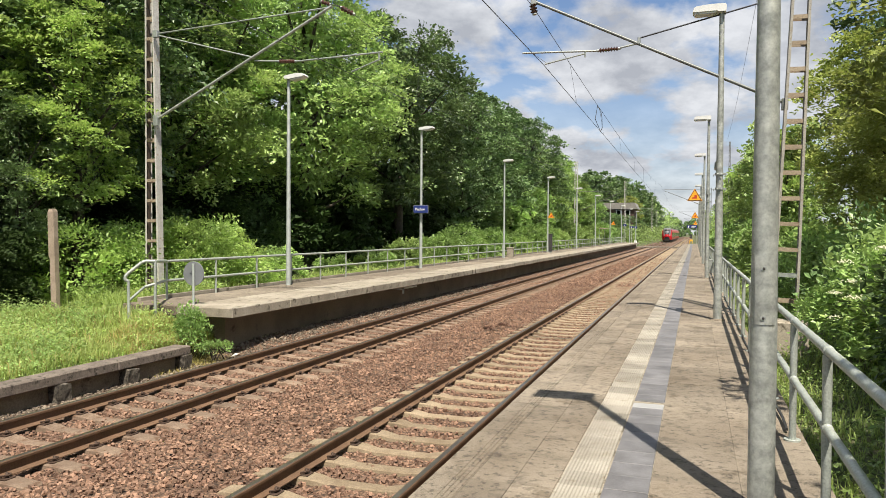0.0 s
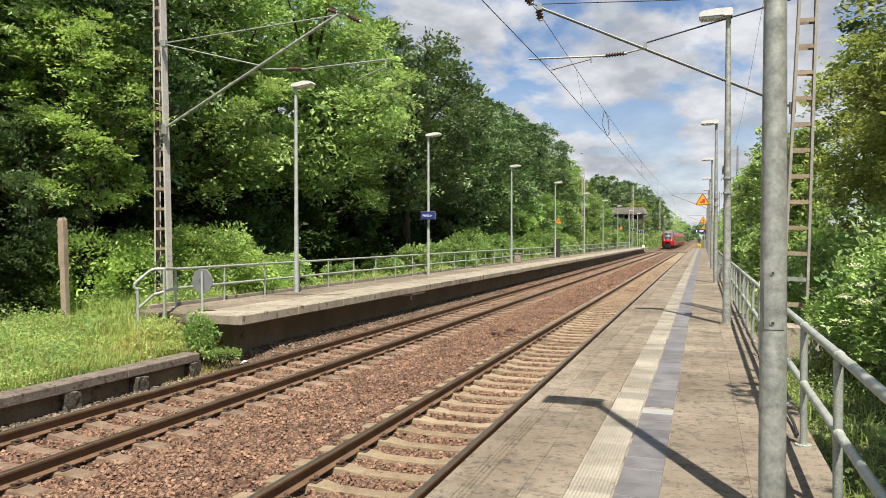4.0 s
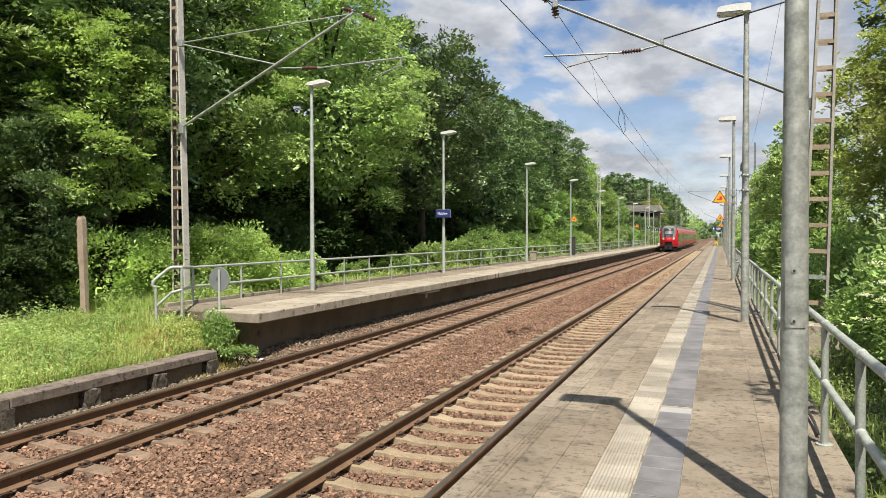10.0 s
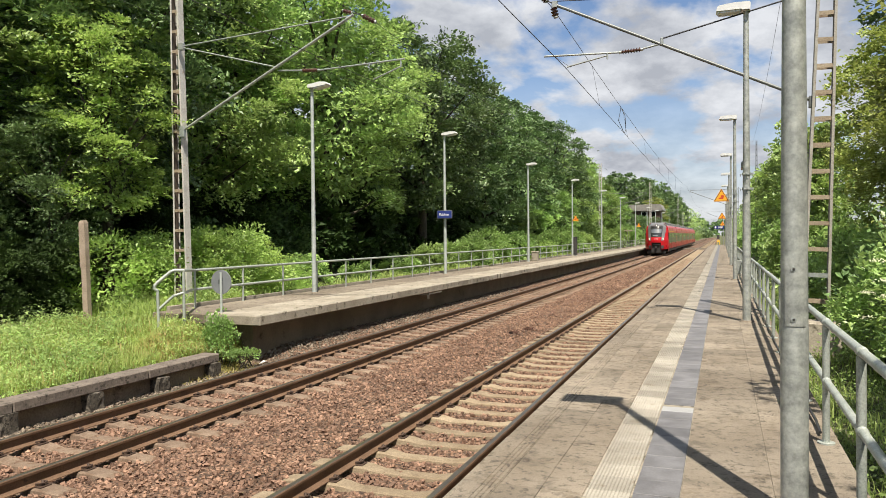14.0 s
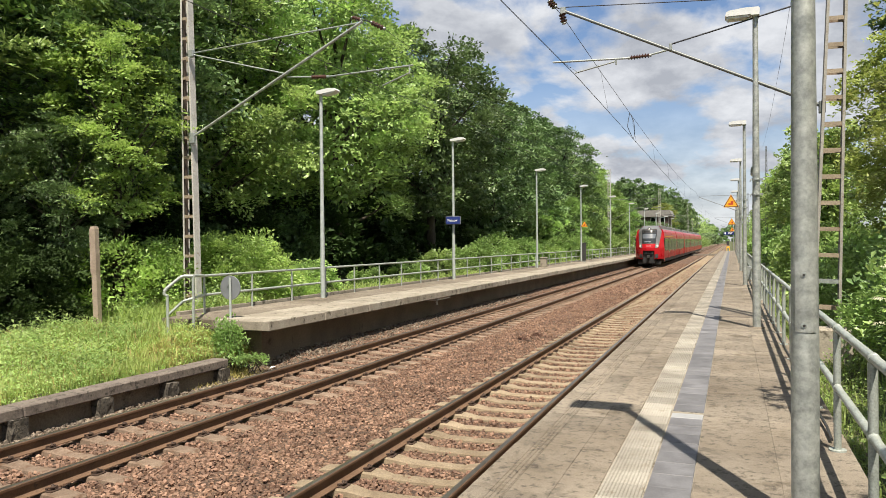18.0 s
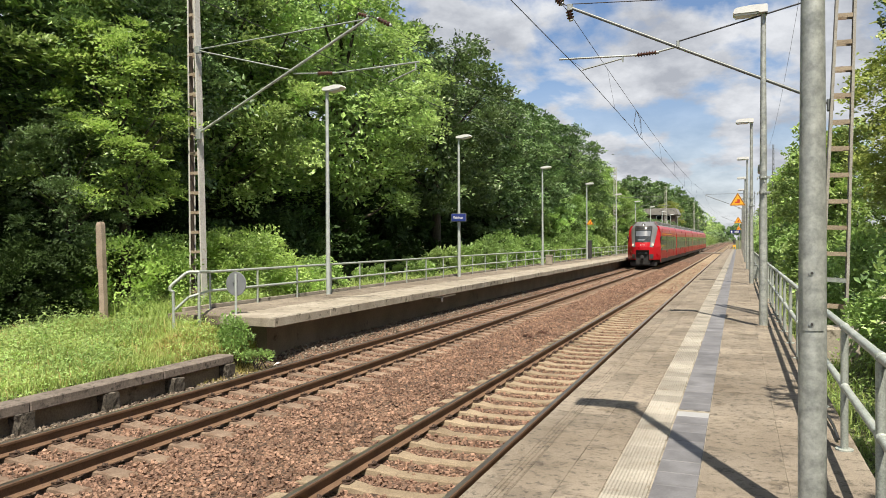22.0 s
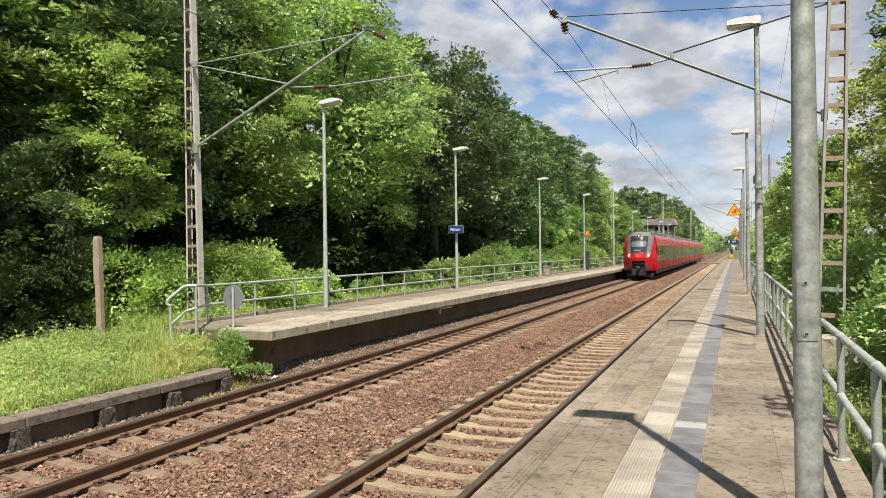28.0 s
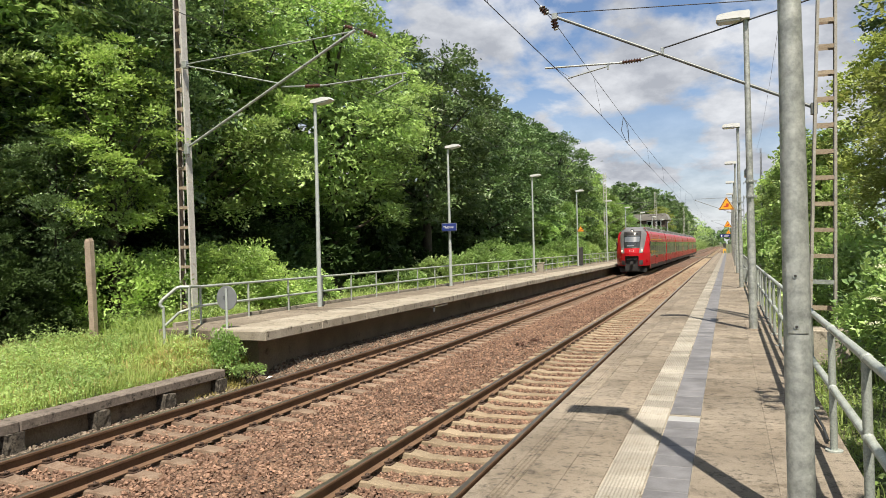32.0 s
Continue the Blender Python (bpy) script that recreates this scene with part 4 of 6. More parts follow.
# ---- fences ----
def right_fence():
    f = thing("fence", (0, 0, 0), "grey painted tubular steel fence along the platform back", "fence")
    x, r = 0.82, 0.031
    for z, y0 in ((1.83, -6), (1.33, -6)):
        part("rail", Geo().tube((x, y0, z), (x, 134, z), r, n=14), M_FENCE, f, "round tubular rail")
    ys = [-5.51 + 1.68 * i for i in range(83)]
    me = Geo().tube((0, 0, -0.02), (0, 0, 1.0), 0.03, n=12).lathe([(0.07, -0.001), (0.07, 0.012)], 12).mesh("post", M_FENCE)
    for y in ys:
        o = part("post", me, None, f)
        o.location = (x + rng.normal(0, 0.003), y + 0.63, Z_R)
        o.rotation_euler = (rng.normal(0, 0.006), rng.normal(0, 0.006), 0)
    sleeve = Geo().lathe([(r - 0.002, -0.05), (r + 0.005, -0.045), (r + 0.005, 0.045), (r - 0.002, 0.05)], 14, "y").mesh("rail_sleeve", M_FENCE)
    for y in ys[:16]:
        for z in (1.83, 1.33):
            o = part("rail_sleeve", sleeve, None, f, "raised sleeve at the post")
            o.location = (x, y + 0.63, z)


right_fence()
cable = []
for i in range(36):
    y = 7.1 + 0.42 * i
    cable.append((0.80 + 0.008 * math.sin(i * 1.7), y, 0.835 + 0.012 * math.sin(i * 0.9) + 0.012 * math.sin(i * 0.37)))
tagged(part("cable", Geo().pipe(cable, 0.014, 6), M_BLACK), "loose black cable lying along the fence foot", "cable")


def left_fence():
    f = thing("fence", (0, 0, 0), "grey-green tubular steel fence along the far platform", "fence")
    x = -12.6
    for z in (1.79, 1.30):
        part("rail", Geo().tube((x, 15.1, z), (x, 140, z), 0.034, n=8), M_FENCE, f, "round tubular rail")
    me = Geo().tube((0, 0, -0.02), (0, 0, 0.95), 0.03, n=8).mesh("post", M_FENCE)
    for i in range(63):
        o = part("post", me, None, f)
        o.location = (x, 15.1 + 2.0 * i, Z_L)
    part("post", Geo().tube((-11.5, 13.4, 0.5), (-11.5, 13.4, 1.87), 0.033, n=8), M_FENCE, f)
    part("rail", Geo().pipe([(x, 15.1, 1.79), (-12.0, 14.1, 1.84), (-11.5, 13.4, 1.87), (-11.64, 13.26, 1.875), (-11.69, 13.2, 1.85), (-11.9, 12.99, 1.60), (-11.935, 12.95, 1.53), (-11.93, 12.96, 1.46), (-11.89, 13.0, 1.43)], 0.038), M_FENCE, f, "bent handrail end")
    part("rail", Geo().pipe([(x, 15.1, 1.30), (-11.5, 13.4, 1.36), (-11.62, 13.2, 1.3), (-11.86, 13.02, 1.02)], 0.032), M_FENCE, f)
    part("post", Geo().tube((-11.87, 13.0, 0.4), (-11.89, 13.0, 1.45), 0.034, n=8), M_FENCE, f)


left_fence()

# loose things on the far platform
bin_ = thing("equipment_cabinet", (-11.95, 63.4, Z_L), "narrow dark metal cabinet beside a lamp post", "cabinet")
part("body", Geo().box(-0.16, 0.16, -0.14, 0.14, 0.1, 1.6, 0.02), M_UNDER, bin_)
part("lid", Geo().box(-0.18, 0.18, -0.16, 0.16, 1.6, 1.66, 0.01), M_UNDER, bin_)
part("foot", Geo().box(-0.12, 0.12, -0.1, 0.1, 0, 0.1), M_GALV, bin_)
grit = thing("grit_box", (-12.25, 50.0, Z_L), "pale grey box at the fence", "box")
part("body", Geo().box(-0.22, 0.22, -0.2, 0.2, 0, 0.6, 0.03), M_EDGE, grit)
part("lid", Geo().box(-0.25, 0.25, -0.23, 0.23, 0.6, 0.68, 0.02), M_EDGE, grit)
drum = thing("white_drum", (-10.6, 142.0, 0.2), "white drum beside the crossing", "drum")
part("body", Geo().lathe([(0.24, 0), (0.25, 0.05), (0.25, 0.95), (0.22, 1.0)], 16), M_WHITE, drum)

# shelter
sh = thing("platform_shelter", (-13.05, 105.0, Z_L), "glazed waiting shelter with a thin flat roof behind the fence", "shelter")
part("floor_slab", Geo().box(-0.95, 0.3, -0.3, 6.3, -0.7, 0.0, 0.01), M_SLAB, sh)
part("roof", Geo().box(-0.95, 0.85, -0.4, 6.4, 2.34, 2.43, 0.02), M_POST, sh, "thin pale brown roof")
for y in (0, 3, 6):
    for x in (-0.85, 0.25):
        part("post", Geo().box(x - 0.035, x + 0.035, y - 0.035, y + 0.035, 0, 2.34), M_PALEPOLE, sh)
for y in (0.06, 3.06):
    part("pane", Geo().box(-0.86, -0.85, y, y + 2.88, 0.3, 2.1), M_LENS, sh, "pale glass pane")
part("bench", Geo().box(-0.75, -0.35, 0.4, 5.6, 0.42, 0.46, 0.01), M_FENCE, sh)

# leaning concrete post in the meadow
cp = thing("concrete_post", pose(-15.05, 14.0, 0.3, 0, -1.6, 8), "weathered reddish concrete post with a broken notch", "post")
g = Geo()
g.add([(-.105, -.09, 0), (.105, -.09, 0), (.105, .09, 0), (-.105, .09, 0), (-.10, -.09, 1.55), (.105, -.09, 1.45), (.105, .09, 1.5), (-.10, .09, 1.6),
       (-.14, -.095, 1.62), (.105, -.095, 1.62), (.105, .095, 1.62), (-.14, .095, 1.62), (-.13, -.095, 2.7), (.10, -.095, 2.72), (.10, .095, 2.72), (-.13, .095, 2.7),
       (-.10, -.07, 2.78), (.07, -.07, 2.79), (.07, .07, 2.79), (-.10, .07, 2.78)],
      [(3, 2, 1, 0)] + [(k + i, k + (i + 1) % 4, k + 4 + (i + 1) % 4, k + 4 + i) for k in (0, 4, 8, 12) for i in range(4)] + [(16, 17, 18, 19)])
part("post_body", g.move(Matrix.Diagonal((0.7, 0.8, 1, 1))), M_POST, cp)


# ---- overhead line ----
def lattice_mast(x, y, z0, h, w0, w1, step, label, rail_mat, batten_mat, depth=0.2, plinth=0.06, first=0.3, lean=0.0, pale=-1):
    """Two channel legs joined by flat battens front and back."""
    t = thing("catenary_mast", (x, y, z0, 0, lean, 0), label, "mast", "overhead line masts")
    for s in (-1, 1):
        g, v, d = Geo(), [], depth - 0.012
        for z, w in ((0, w0), (h, w1)):
            o, web, i = s * w / 2, s * (w / 2 - 0.012), s * (w / 2 - 0.05)
            v += [(o, -depth, z), (i, -depth, z), (i, -d, z), (web, -d, z), (web, d, z), (i, d, z), (i, depth, z), (o, depth, z)]
        g.add(v, [(k, (k + 1) % 8, 8 + (k + 1) % 8, 8 + k) for k in range(8)] + [(0, 1, 2, 3), (0, 3, 4, 7), (4, 5, 6, 7), (8, 9, 10, 11), (8, 11, 12, 15), (12, 13, 14, 15)])
        part("leg", g, rail_mat, t, "steel channel leg")
        # inner faces lined dark brown: shade between the legs, put into colour
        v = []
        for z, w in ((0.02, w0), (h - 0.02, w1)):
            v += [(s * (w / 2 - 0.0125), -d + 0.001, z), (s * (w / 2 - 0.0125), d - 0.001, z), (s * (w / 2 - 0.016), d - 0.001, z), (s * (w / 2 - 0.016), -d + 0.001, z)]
        part("leg_lining", Geo().add(v, [(k, (k + 1) % 4, 4 + (k + 1) % 4, 4 + k) for k in range(4)] + [(3, 2, 1, 0), (4, 5, 6, 7)]), M_LEGSHADE, t, "rust-brown lining that paints the shade inside the channel")
    n = int(h / step)
    for i in range(n):
        z = first + i * step
        w = w0 + (w1 - w0) * z / h
        for s in (-1, 1):
            part("batten", Geo().box(-w / 2 + 0.013, w / 2 - 0.013, s * (depth - 0.022) - 0.005, s * (depth - 0.022) + 0.005, z, z + 0.08), M_GALV if i == pale else batten_mat, t)
    part("foundation", Geo().box(-w0 / 2 - 0.2, w0 / 2 + 0.2, -depth - 0.2, depth + 0.2, -0.9, plinth, 0.03), M_EDGE, t, "concrete foundation block")
    return t


def insulator(t, p, q, r=0.055, n=7):
    """A ribbed insulator between two points."""
    p, q = Vector(p), Vector(q)
    d = q - p
    rings = [(0.0, r * 0.45)]
    for i in range(n):
        rings += [((i + 0.22) / n, r * 0.5), ((i + 0.3) / n, r), ((i + 0.55) / n, r * 0.85), ((i + 0.75) / n, r * 0.5)]
    g = Geo().spindle(p, q, rings + [(1.0, r * 0.45)])
    part("insulator", g, M_INSUL, t, "brown ribbed insulator")
    part("end_cap", Geo().tube(p - d * 0.12, p, r * 0.6, n=8), M_GALV, t)
    part("end_cap", Geo().tube(q, q + d * 0.12, r * 0.6, n=8), M_GALV, t)


mast_r = lattice_mast(1.70, 16.0, 0.55, 11.0, 0.50, 0.26, 0.51, "steel ladder mast with dull brown battens beside the platform", M_MASTTAN, M_MASTRUST, 0.11, 0.3, 0.15, 1.9, 2)
arm = thing("cantilever_arm", (0, 16.0, 0), "grey tubular cantilever carrying the overhead wires", "overhead line arm", "overhead line arms")
part("strut", Geo().tube((1.68, 0, 5.18), (-3.42, 0, 7.68), 0.034, n=10), M_STRUT, arm, "long sloping tube")
part("hinge", Geo().box(1.6, 1.72, -0.06, 0.06, 5.05, 5.28, 0.01), M_STRUT, arm)
part("joint", Geo().box(-1.2, -1.14, -0.045, 0.045, 6.57, 6.72, 0.01), M_GALV, arm)
part("tie_rod", Geo().tube((-1.17, 0, 6.7), (1.74, 0, 7.34), 0.016, n=6), M_WIRE, arm)
part("top_tie", Geo().tube((-3.4, 0, 7.76), (1.74, 0, 7.36), 0.01, n=6), M_WIRE, arm)
part("registration_tube", Geo().tube((-1.17, 0, 6.6), (-1.55, 0, 6.53), 0.022, n=8).tube((-2.05, 0, 6.5), (-3.68, 0, 6.57), 0.022, n=8), M_GALV, arm)
insulator(arm, (-1.6, 0, 6.515), (-2.0, 0, 6.5))
part("steady_arm", Geo().tube((-2.3, 0, 6.46), (-3.18, 0, 6.29), 0.017, n=6).tube((-2.3, 0, 6.5), (-2.3, 0, 6.38), 0.02, n=6), M_GALV, arm)
part("stay_wire", Geo().tube((-3.45, 0, 6.55), (-3.1, 0, 6.28), 0.006, n=4), M_WIRE, arm)
insulator(arm, (-3.46, 0.0, 7.62), (-3.42, 0.0, 7.42), 0.085, 3)
insulator(arm, (-3.62, 0.0, 7.80), (-3.74, 0.0, 7.93), 0.085, 3)
part("link", Geo().tube((-3.44, 0, 7.7), (-3.6, 0, 7.79), 0.014, n=6), M_WIRE, arm)
part("saddle", Geo().box(-3.5, -3.38, -0.05, 0.05, 7.62, 7.76, 0.01), M_GALV, arm)

mast_l = lattice_mast(-14.16, 16.5, 0.35, 11.2, 0.47, 0.22, 0.556, "pale steel ladder mast behind the far platform", M_MAST, M_MASTRUST, 0.11, 0.06, 0.22, -0.65)
arm = thing("cantilever_arm", (0, 16.5, 0), "grey tubular cantilever carrying the overhead wires", "overhead line arm", "overhead line arms")
part("strut", Geo().tube((-13.98, -0.15, 5.60), (-8.70, 0, 8.23), 0.036, n=10), M_GALVPOLE, arm, "long sloping tube")
part("hinge", Geo().box(-14.05, -13.9, -0.22, -0.1, 5.42, 5.72, 0.01), M_GALV, arm)
part("top_tie", Geo().tube((-13.98, -0.15, 7.93), (-8.85, 0, 8.2), 0.02, n=6), M_GALV, arm)
part("mid_tie", Geo().tube((-13.98, -0.15, 7.9), (-10.95, 0, 7.1), 0.02, n=6), M_GALV, arm)
part("hinge", Geo().box(-14.05, -13.9, -0.22, -0.1, 7.82, 8.02, 0.01), M_GALV, arm)
part("registration_tube", Geo().tube((-10.95, 0, 7.02), (-10.25, 0, 6.96), 0.022, n=8).tube((-9.7, 0, 6.92), (-7.3, 0, 6.98), 0.022, n=8), M_GALV, arm)
insulator(arm, (-10.2, 0, 6.955), (-9.75, 0, 6.925))
part("steady_arm", Geo().tube((-7.4, 0, 6.8), (-8.15, 0, 6.55), 0.017, n=6).tube((-7.4, 0, 6.98), (-7.4, 0, 6.78), 0.02, n=6), M_GALV, arm)
insulator(arm, (-8.98, 0.0, 8.36), (-8.75, 0.0, 8.28), 0.06, 3)
insulator(arm, (-8.42, 0.0, 8.16), (-8.1, 0.0, 7.98), 0.07, 4)
part("link", Geo().pipe([(-8.75, 0, 8.28), (-8.6, 0, 8.24), (-8.42, 0, 8.16)], 0.012, 5), M_WIRE, arm)

far_mast = [(-14.0, 91.0, 0), (-13.8, 156.0, 0), (-12.0, 225.0, 1), (-13.8, 290.0, 1), (3.1, 76.0, 0), (2.9, 150.0, 1), (2.9, 220.0, 1)]
for x, y, far in far_mast:
    lattice_mast(x, y, 0.3, 13.2 if 150 < y < 230 and x < 0 else 11.2, 0.45 if x < 0 else 0.26, 0.32 if x < 0 else 0.14, 0.5 if not far else 1.0, "distant steel lattice mast of the overhead line", M_MAST if x < 0 else M_STRUT, M_MAST if x < 0 else M_STRUT, 0.14)
    s = 1 if x < 0 else -1
    ax = X_FAR if x < 0 else X_NEAR
    a = thing("cantilever_arm", (0, y, 0), "grey tubular cantilever carrying the overhead wires", "overhead line arm", "overhead line arms")
    dz = 0 if x < 0 else -0.75
    part("strut", Geo().tube((x + s * 0.2, 0, 5.2 + dz), (ax + s * -0.5, 0, 7.6 + dz), 0.028, n=6), M_STRUT, a)
    part("top_tie", Geo().tube((x + s * 0.2, 0, 7.7 + dz), (ax + s * -0.5, 0, 7.7 + dz), 0.018, n=6), M_STRUT, a)
    if x > 0:
        continue
    part("registration_tube", Geo().tube((x + s * 2.6, 0, 6.6 + dz), (ax + s * 0.4, 0, 6.6 + dz), 0.022, n=6), M_STRUT, a)


def wire(name, pts, r, label):
    tagged(part(name, Geo().pipe(pts, r, 6), M_WIRE), label, "overhead wire")


def sagging(p, q, drop, n=12):
    p, q = Vector(p), Vector(q)
    return [p.lerp(q, i / n) - Vector((0, 0, drop * 4 * (i / n) * (1 - i / n))) for i in range(n + 1)]


near_contact = [(-3.9, -52, 6.3), (-3.2, 16, 6.27), (-3.75, 84, 6.27), (-3.2, 150, 6.2), (-3.7, 220, 6.2), (-3.3, 400, 6.2)]
wire("contact_wire", near_contact, 0.0075, "dark contact wire above the near track")
near_mess = sagging((-3.8, -52, 7.7), (-3.46, 16, 7.58), 0.6) + sagging((-3.46, 16, 7.58), (-3.6, 84, 7.9), 0.55)[1:] + sagging((-3.6, 84, 7.9), (-3.4, 150, 7.9), 1.0)[1:] + sagging((-3.4, 150, 7.9), (-3.4, 220, 7.9), 1.0)[1:]
wire("messenger_wire", near_mess, 0.007, "dark messenger wire above the near track")
far_contact = [(-7.6, -52, 6.5), (-8.2, 16.5, 6.52), (-7.7, 91, 6.3), (-8.3, 156, 6.3), (-7.8, 225, 6.3), (-8.0, 400, 6.3)]
wire("contact_wire", far_contact, 0.0075, "dark contact wire above the far track")
far_mess = sagging((-8.1, -52, 8.1), (-8.1, 16.5, 7.98), 0.9) + sagging((-8.1, 16.5, 7.98), (-8.0, 91, 7.9), 1.1)[1:] + sagging((-8.0, 91, 7.9), (-8.0, 156, 7.9), 1.0)[1:] + sagging((-8.0, 156, 7.9), (-8.0, 225, 7.9), 1.0)[1:]
wire("messenger_wire", far_mess, 0.007, "dark messenger wire above the far track")


def between(line, y):
    for a, b in zip(line, line[1:]):
        if a[1] <= y <= b[1]:
            return Vector(a).lerp(Vector(b), (y - a[1]) / (b[1] - a[1]))


for c, m in ((near_contact, near_mess), (far_contact, far_mess)):
    for y in (4, 10.5, 21, 28, 36, 45, 54, 63, 72, 100, 112, 124, 136):
        wire("dropper", [between(c, y), between(m, y + 0.15)], 0.004, "thin vertical dropper wire of the overhead line")
cj, mj = between(near_contact, 27.0), between(near_mess, 27.6)
for d in (-0.09, 0.1):
    wire("jumper_wire", [mj, mj.lerp(cj, 0.25) + Vector((d, 0.1, -0.05)), mj.lerp(cj, 0.55) + Vector((d * 1.3, -0.25, 0)), mj.lerp(cj, 0.85) + Vector((d * 0.6, 0.1, 0)), cj], 0.011, "looped dark jumper between messenger and contact wire")
wire("feeder_wire", sagging((1.75, 16, 11.4), (2.75, 76, 11.4), 0.9), 0.006, "thin dark feeder wire between masts")
wire("feeder_wire", sagging((-14.2, 16.5, 11.3), (-14.0, 91, 11.4), 1.2), 0.006, "thin dark feeder wire between masts")
wire("feeder_wire", sagging((-14.0, 91, 11.4), (-13.8, 156, 11.4), 0.9), 0.006, "thin dark feeder wire between masts")
wire("stay_wire", [(-15.8, 6, 9.6), (-14.2, 16.5, 8.6), (-8.0, 45, 7.6)], 0.006, "thin dark guy wire")


# ---- train ----
T_W, T_TOP, T_BOT = 1.46, 4.25, 0.42


def front(u, z):
    """A point of the rounded, raked cab front; u from -1 to 1 across."""
    rake = 0.12 * max(0.0, (1.25 - z)) ** 1.4 + 0.62 * max(0.0, (z - 1.85)) ** 1.15 * 0.62
    top = max(0.0, (z - 3.45) / 0.82)
    w = T_W * (1 - 0.17 * max(0, (z - 1.7) / 2.5) ** 1.4 - 0.32 * top ** 2.2) * (1 - 0.06 * max(0.0, (1.0 - z) / 0.6))
    y = rake + 1.4 * abs(u) ** 2.5 + 0.9 * top ** 3
    return (u * w, y, z)


def patch(us, zs, off=0.0):
    """A patch of the cab front over a grid of u and z; us may depend on z."""
    g, v = Geo(), []
    nu = len(us(zs[0])) if callable(us) else len(us)
    for z in zs:
        for u in (us(z) if callable(us) else us):
            x, y, zz = front(u, z)
            v.append((x, y - off, zz))
    g.add(v, [(j * nu + i, j * nu + i + 1, j * nu + nu + i + 1, j * nu + nu + i) for j in range(len(zs) - 1) for i in range(nu - 1)], True)
    return g


def span(a, b, n):
    return [a + (b - a) * i / (n - 1) for i in range(n)]


def section():
    """Outline of a car body in x and z."""
    right = [(1.36, T_BOT), (1.42, 0.75), (T_W, 1.3), (T_W, 2.4), (1.43, 3.1), (1.35, 3.55), (1.22, 3.80)]
    return right


def car(train, y0, y1, cab_front):
    """A car body from y0 to y1: skirt, red sides, dark window band with panes, doors, roof."""
    b = part("car_body", Geo().prism([(x, z) for x, z in section()[1:]] + [(-x, z) for x, z in section()[1:][::-1]], y0, y1), M_RED, train, "glossy red car body")
    part("skirt", Geo().prism([(-1.38, T_BOT), (1.38, T_BOT), (1.43, 0.78), (-1.43, 0.78)], y0 + 0.1, y1 - 0.1), M_UNDER, train, "dark grey lower skirt")
    if cab_front:
        for s in (-1, 1):
            part("class_stripe", Geo().box(min(s * 1.41, s * 1.452), max(s * 1.41, s * 1.452), y0 + 1.2, y1 - 6.0, 3.02, 3.1), M_YELLOW, b, "yellow stripe above the windows")
    roof = [(1.222, 3.79), (0.95, 3.96), (0.45, 4.05), (-0.45, 4.05), (-0.95, 3.96), (-1.222, 3.79)]
    part("roof", Geo().prism(roof, y0, y1), M_ROOF, train, "dusty grey roof")
    for s in (-1, 1):
        part("stripe", Geo().box(min(s * 1.405, s * 1.437), max(s * 1.405, s * 1.437), y0 + 0.4, y1 - 0.4, 3.2, 3.27), M_PALERED, b)
        part("window_band", Geo().box(min(s * 1.44, s * 1.468), max(s * 1.44, s * 1.468), y0 + 0.15, y1 - 0.15, 1.55, 2.85, 0.01), M_GLASS, b, "dark window band")
        n = int((y1 - y0 - 1.0) / 1.95)
        for i in range(n):
            a = y0 + 0.6 + i * (y1 - y0 - 1.2) / n
            c = a + (y1 - y0 - 1.2) / n
            if i % 4 == 2:
                d = part("door", Geo().box(min(s * 1.45, s * 1.474), max(s * 1.45, s * 1.474), a + 0.2, c - 0.2, 0.72, 1.6, 0.01), M_RED, b, "red sliding door")
                for e in (0.22, (c - a) / 2 + 0.02):
                    part("door_pane", Geo().box(min(s * 1.46, s * 1.48), max(s * 1.46, s * 1.48), a + e, a + e + (c - a) / 2 - 0.24, 1.35, 2.88), M_GLASS, d)
            else:
                part("window_divider", Geo().box(min(s * 1.45, s * 1.473), max(s * 1.45, s * 1.473), a - 0.035, a + 0.035, 1.72, 2.78), M_UNDER, b)
                part("window_pane", Geo().box(min(s * 1.45, s * 1.472), max(s * 1.45, s * 1.472), a + 0.1, c - 0.1, 1.68, 2.76), M_GLASS, b)
    ln = y1 - y0
    for i, (f0, f1, h) in enumerate(((0.14, 0.3, 4.26), (0.36, 0.6, 4.22), (0.66, 0.88, 4.26))):
        part("roof_unit", Geo().box(-1.0, 1.0, y0 + ln * f0, y0 + ln * f1, 3.9, h, 0.06), M_ROOF, train, "roof equipment box")


def bogie(train, y):
    b = part("bogie", Geo().box(-1.2, 1.2, y - 1.5, y + 1.5, 0.35, 0.68, 0.04), M_UNDER, train, "dark bogie frame")
    for d in (-1.15, 1.15):
        for s in (-1, 1):
            part("wheel", Geo().lathe([(0.40, s * 0.68), (0.42, s * 0.70), (0.42, s * 0.80)], 20, "x", (0, y + d, 0.42)), M_UNDER, b)
        part("axle", Geo().tube((-0.9, y + d, 0.42), (0.9, y + d, 0.42), 0.09, n=8), M_UNDER, b)
    for s in (-1, 1):
        part("damper", Geo().box(min(s * 1.22, s * 1.3), max(s * 1.22, s * 1.3), y - 0.5, y + 0.5, 0.35, 0.6, 0.02), M_GALV, b)


train = thing("train", (X_FAR, 66.2, 0), "red electric railcar with grey cab mask and dark windows", "train")
cars = [(1.9, 19.8), (20.4, 35.8), (36.4, 51.8), (52.4, 67.8), (68.4, 83.8), (84.4, 102.0)]
for i, (a, b) in enumerate(cars):
    car(train, a, b, i == 0)
for a, b in zip(cars, cars[1:]):
    part("gangway", Geo().box(-1.2, 1.2, a[1], b[0], 0.7, 3.75), M_UNDER, train, "black folded gangway")
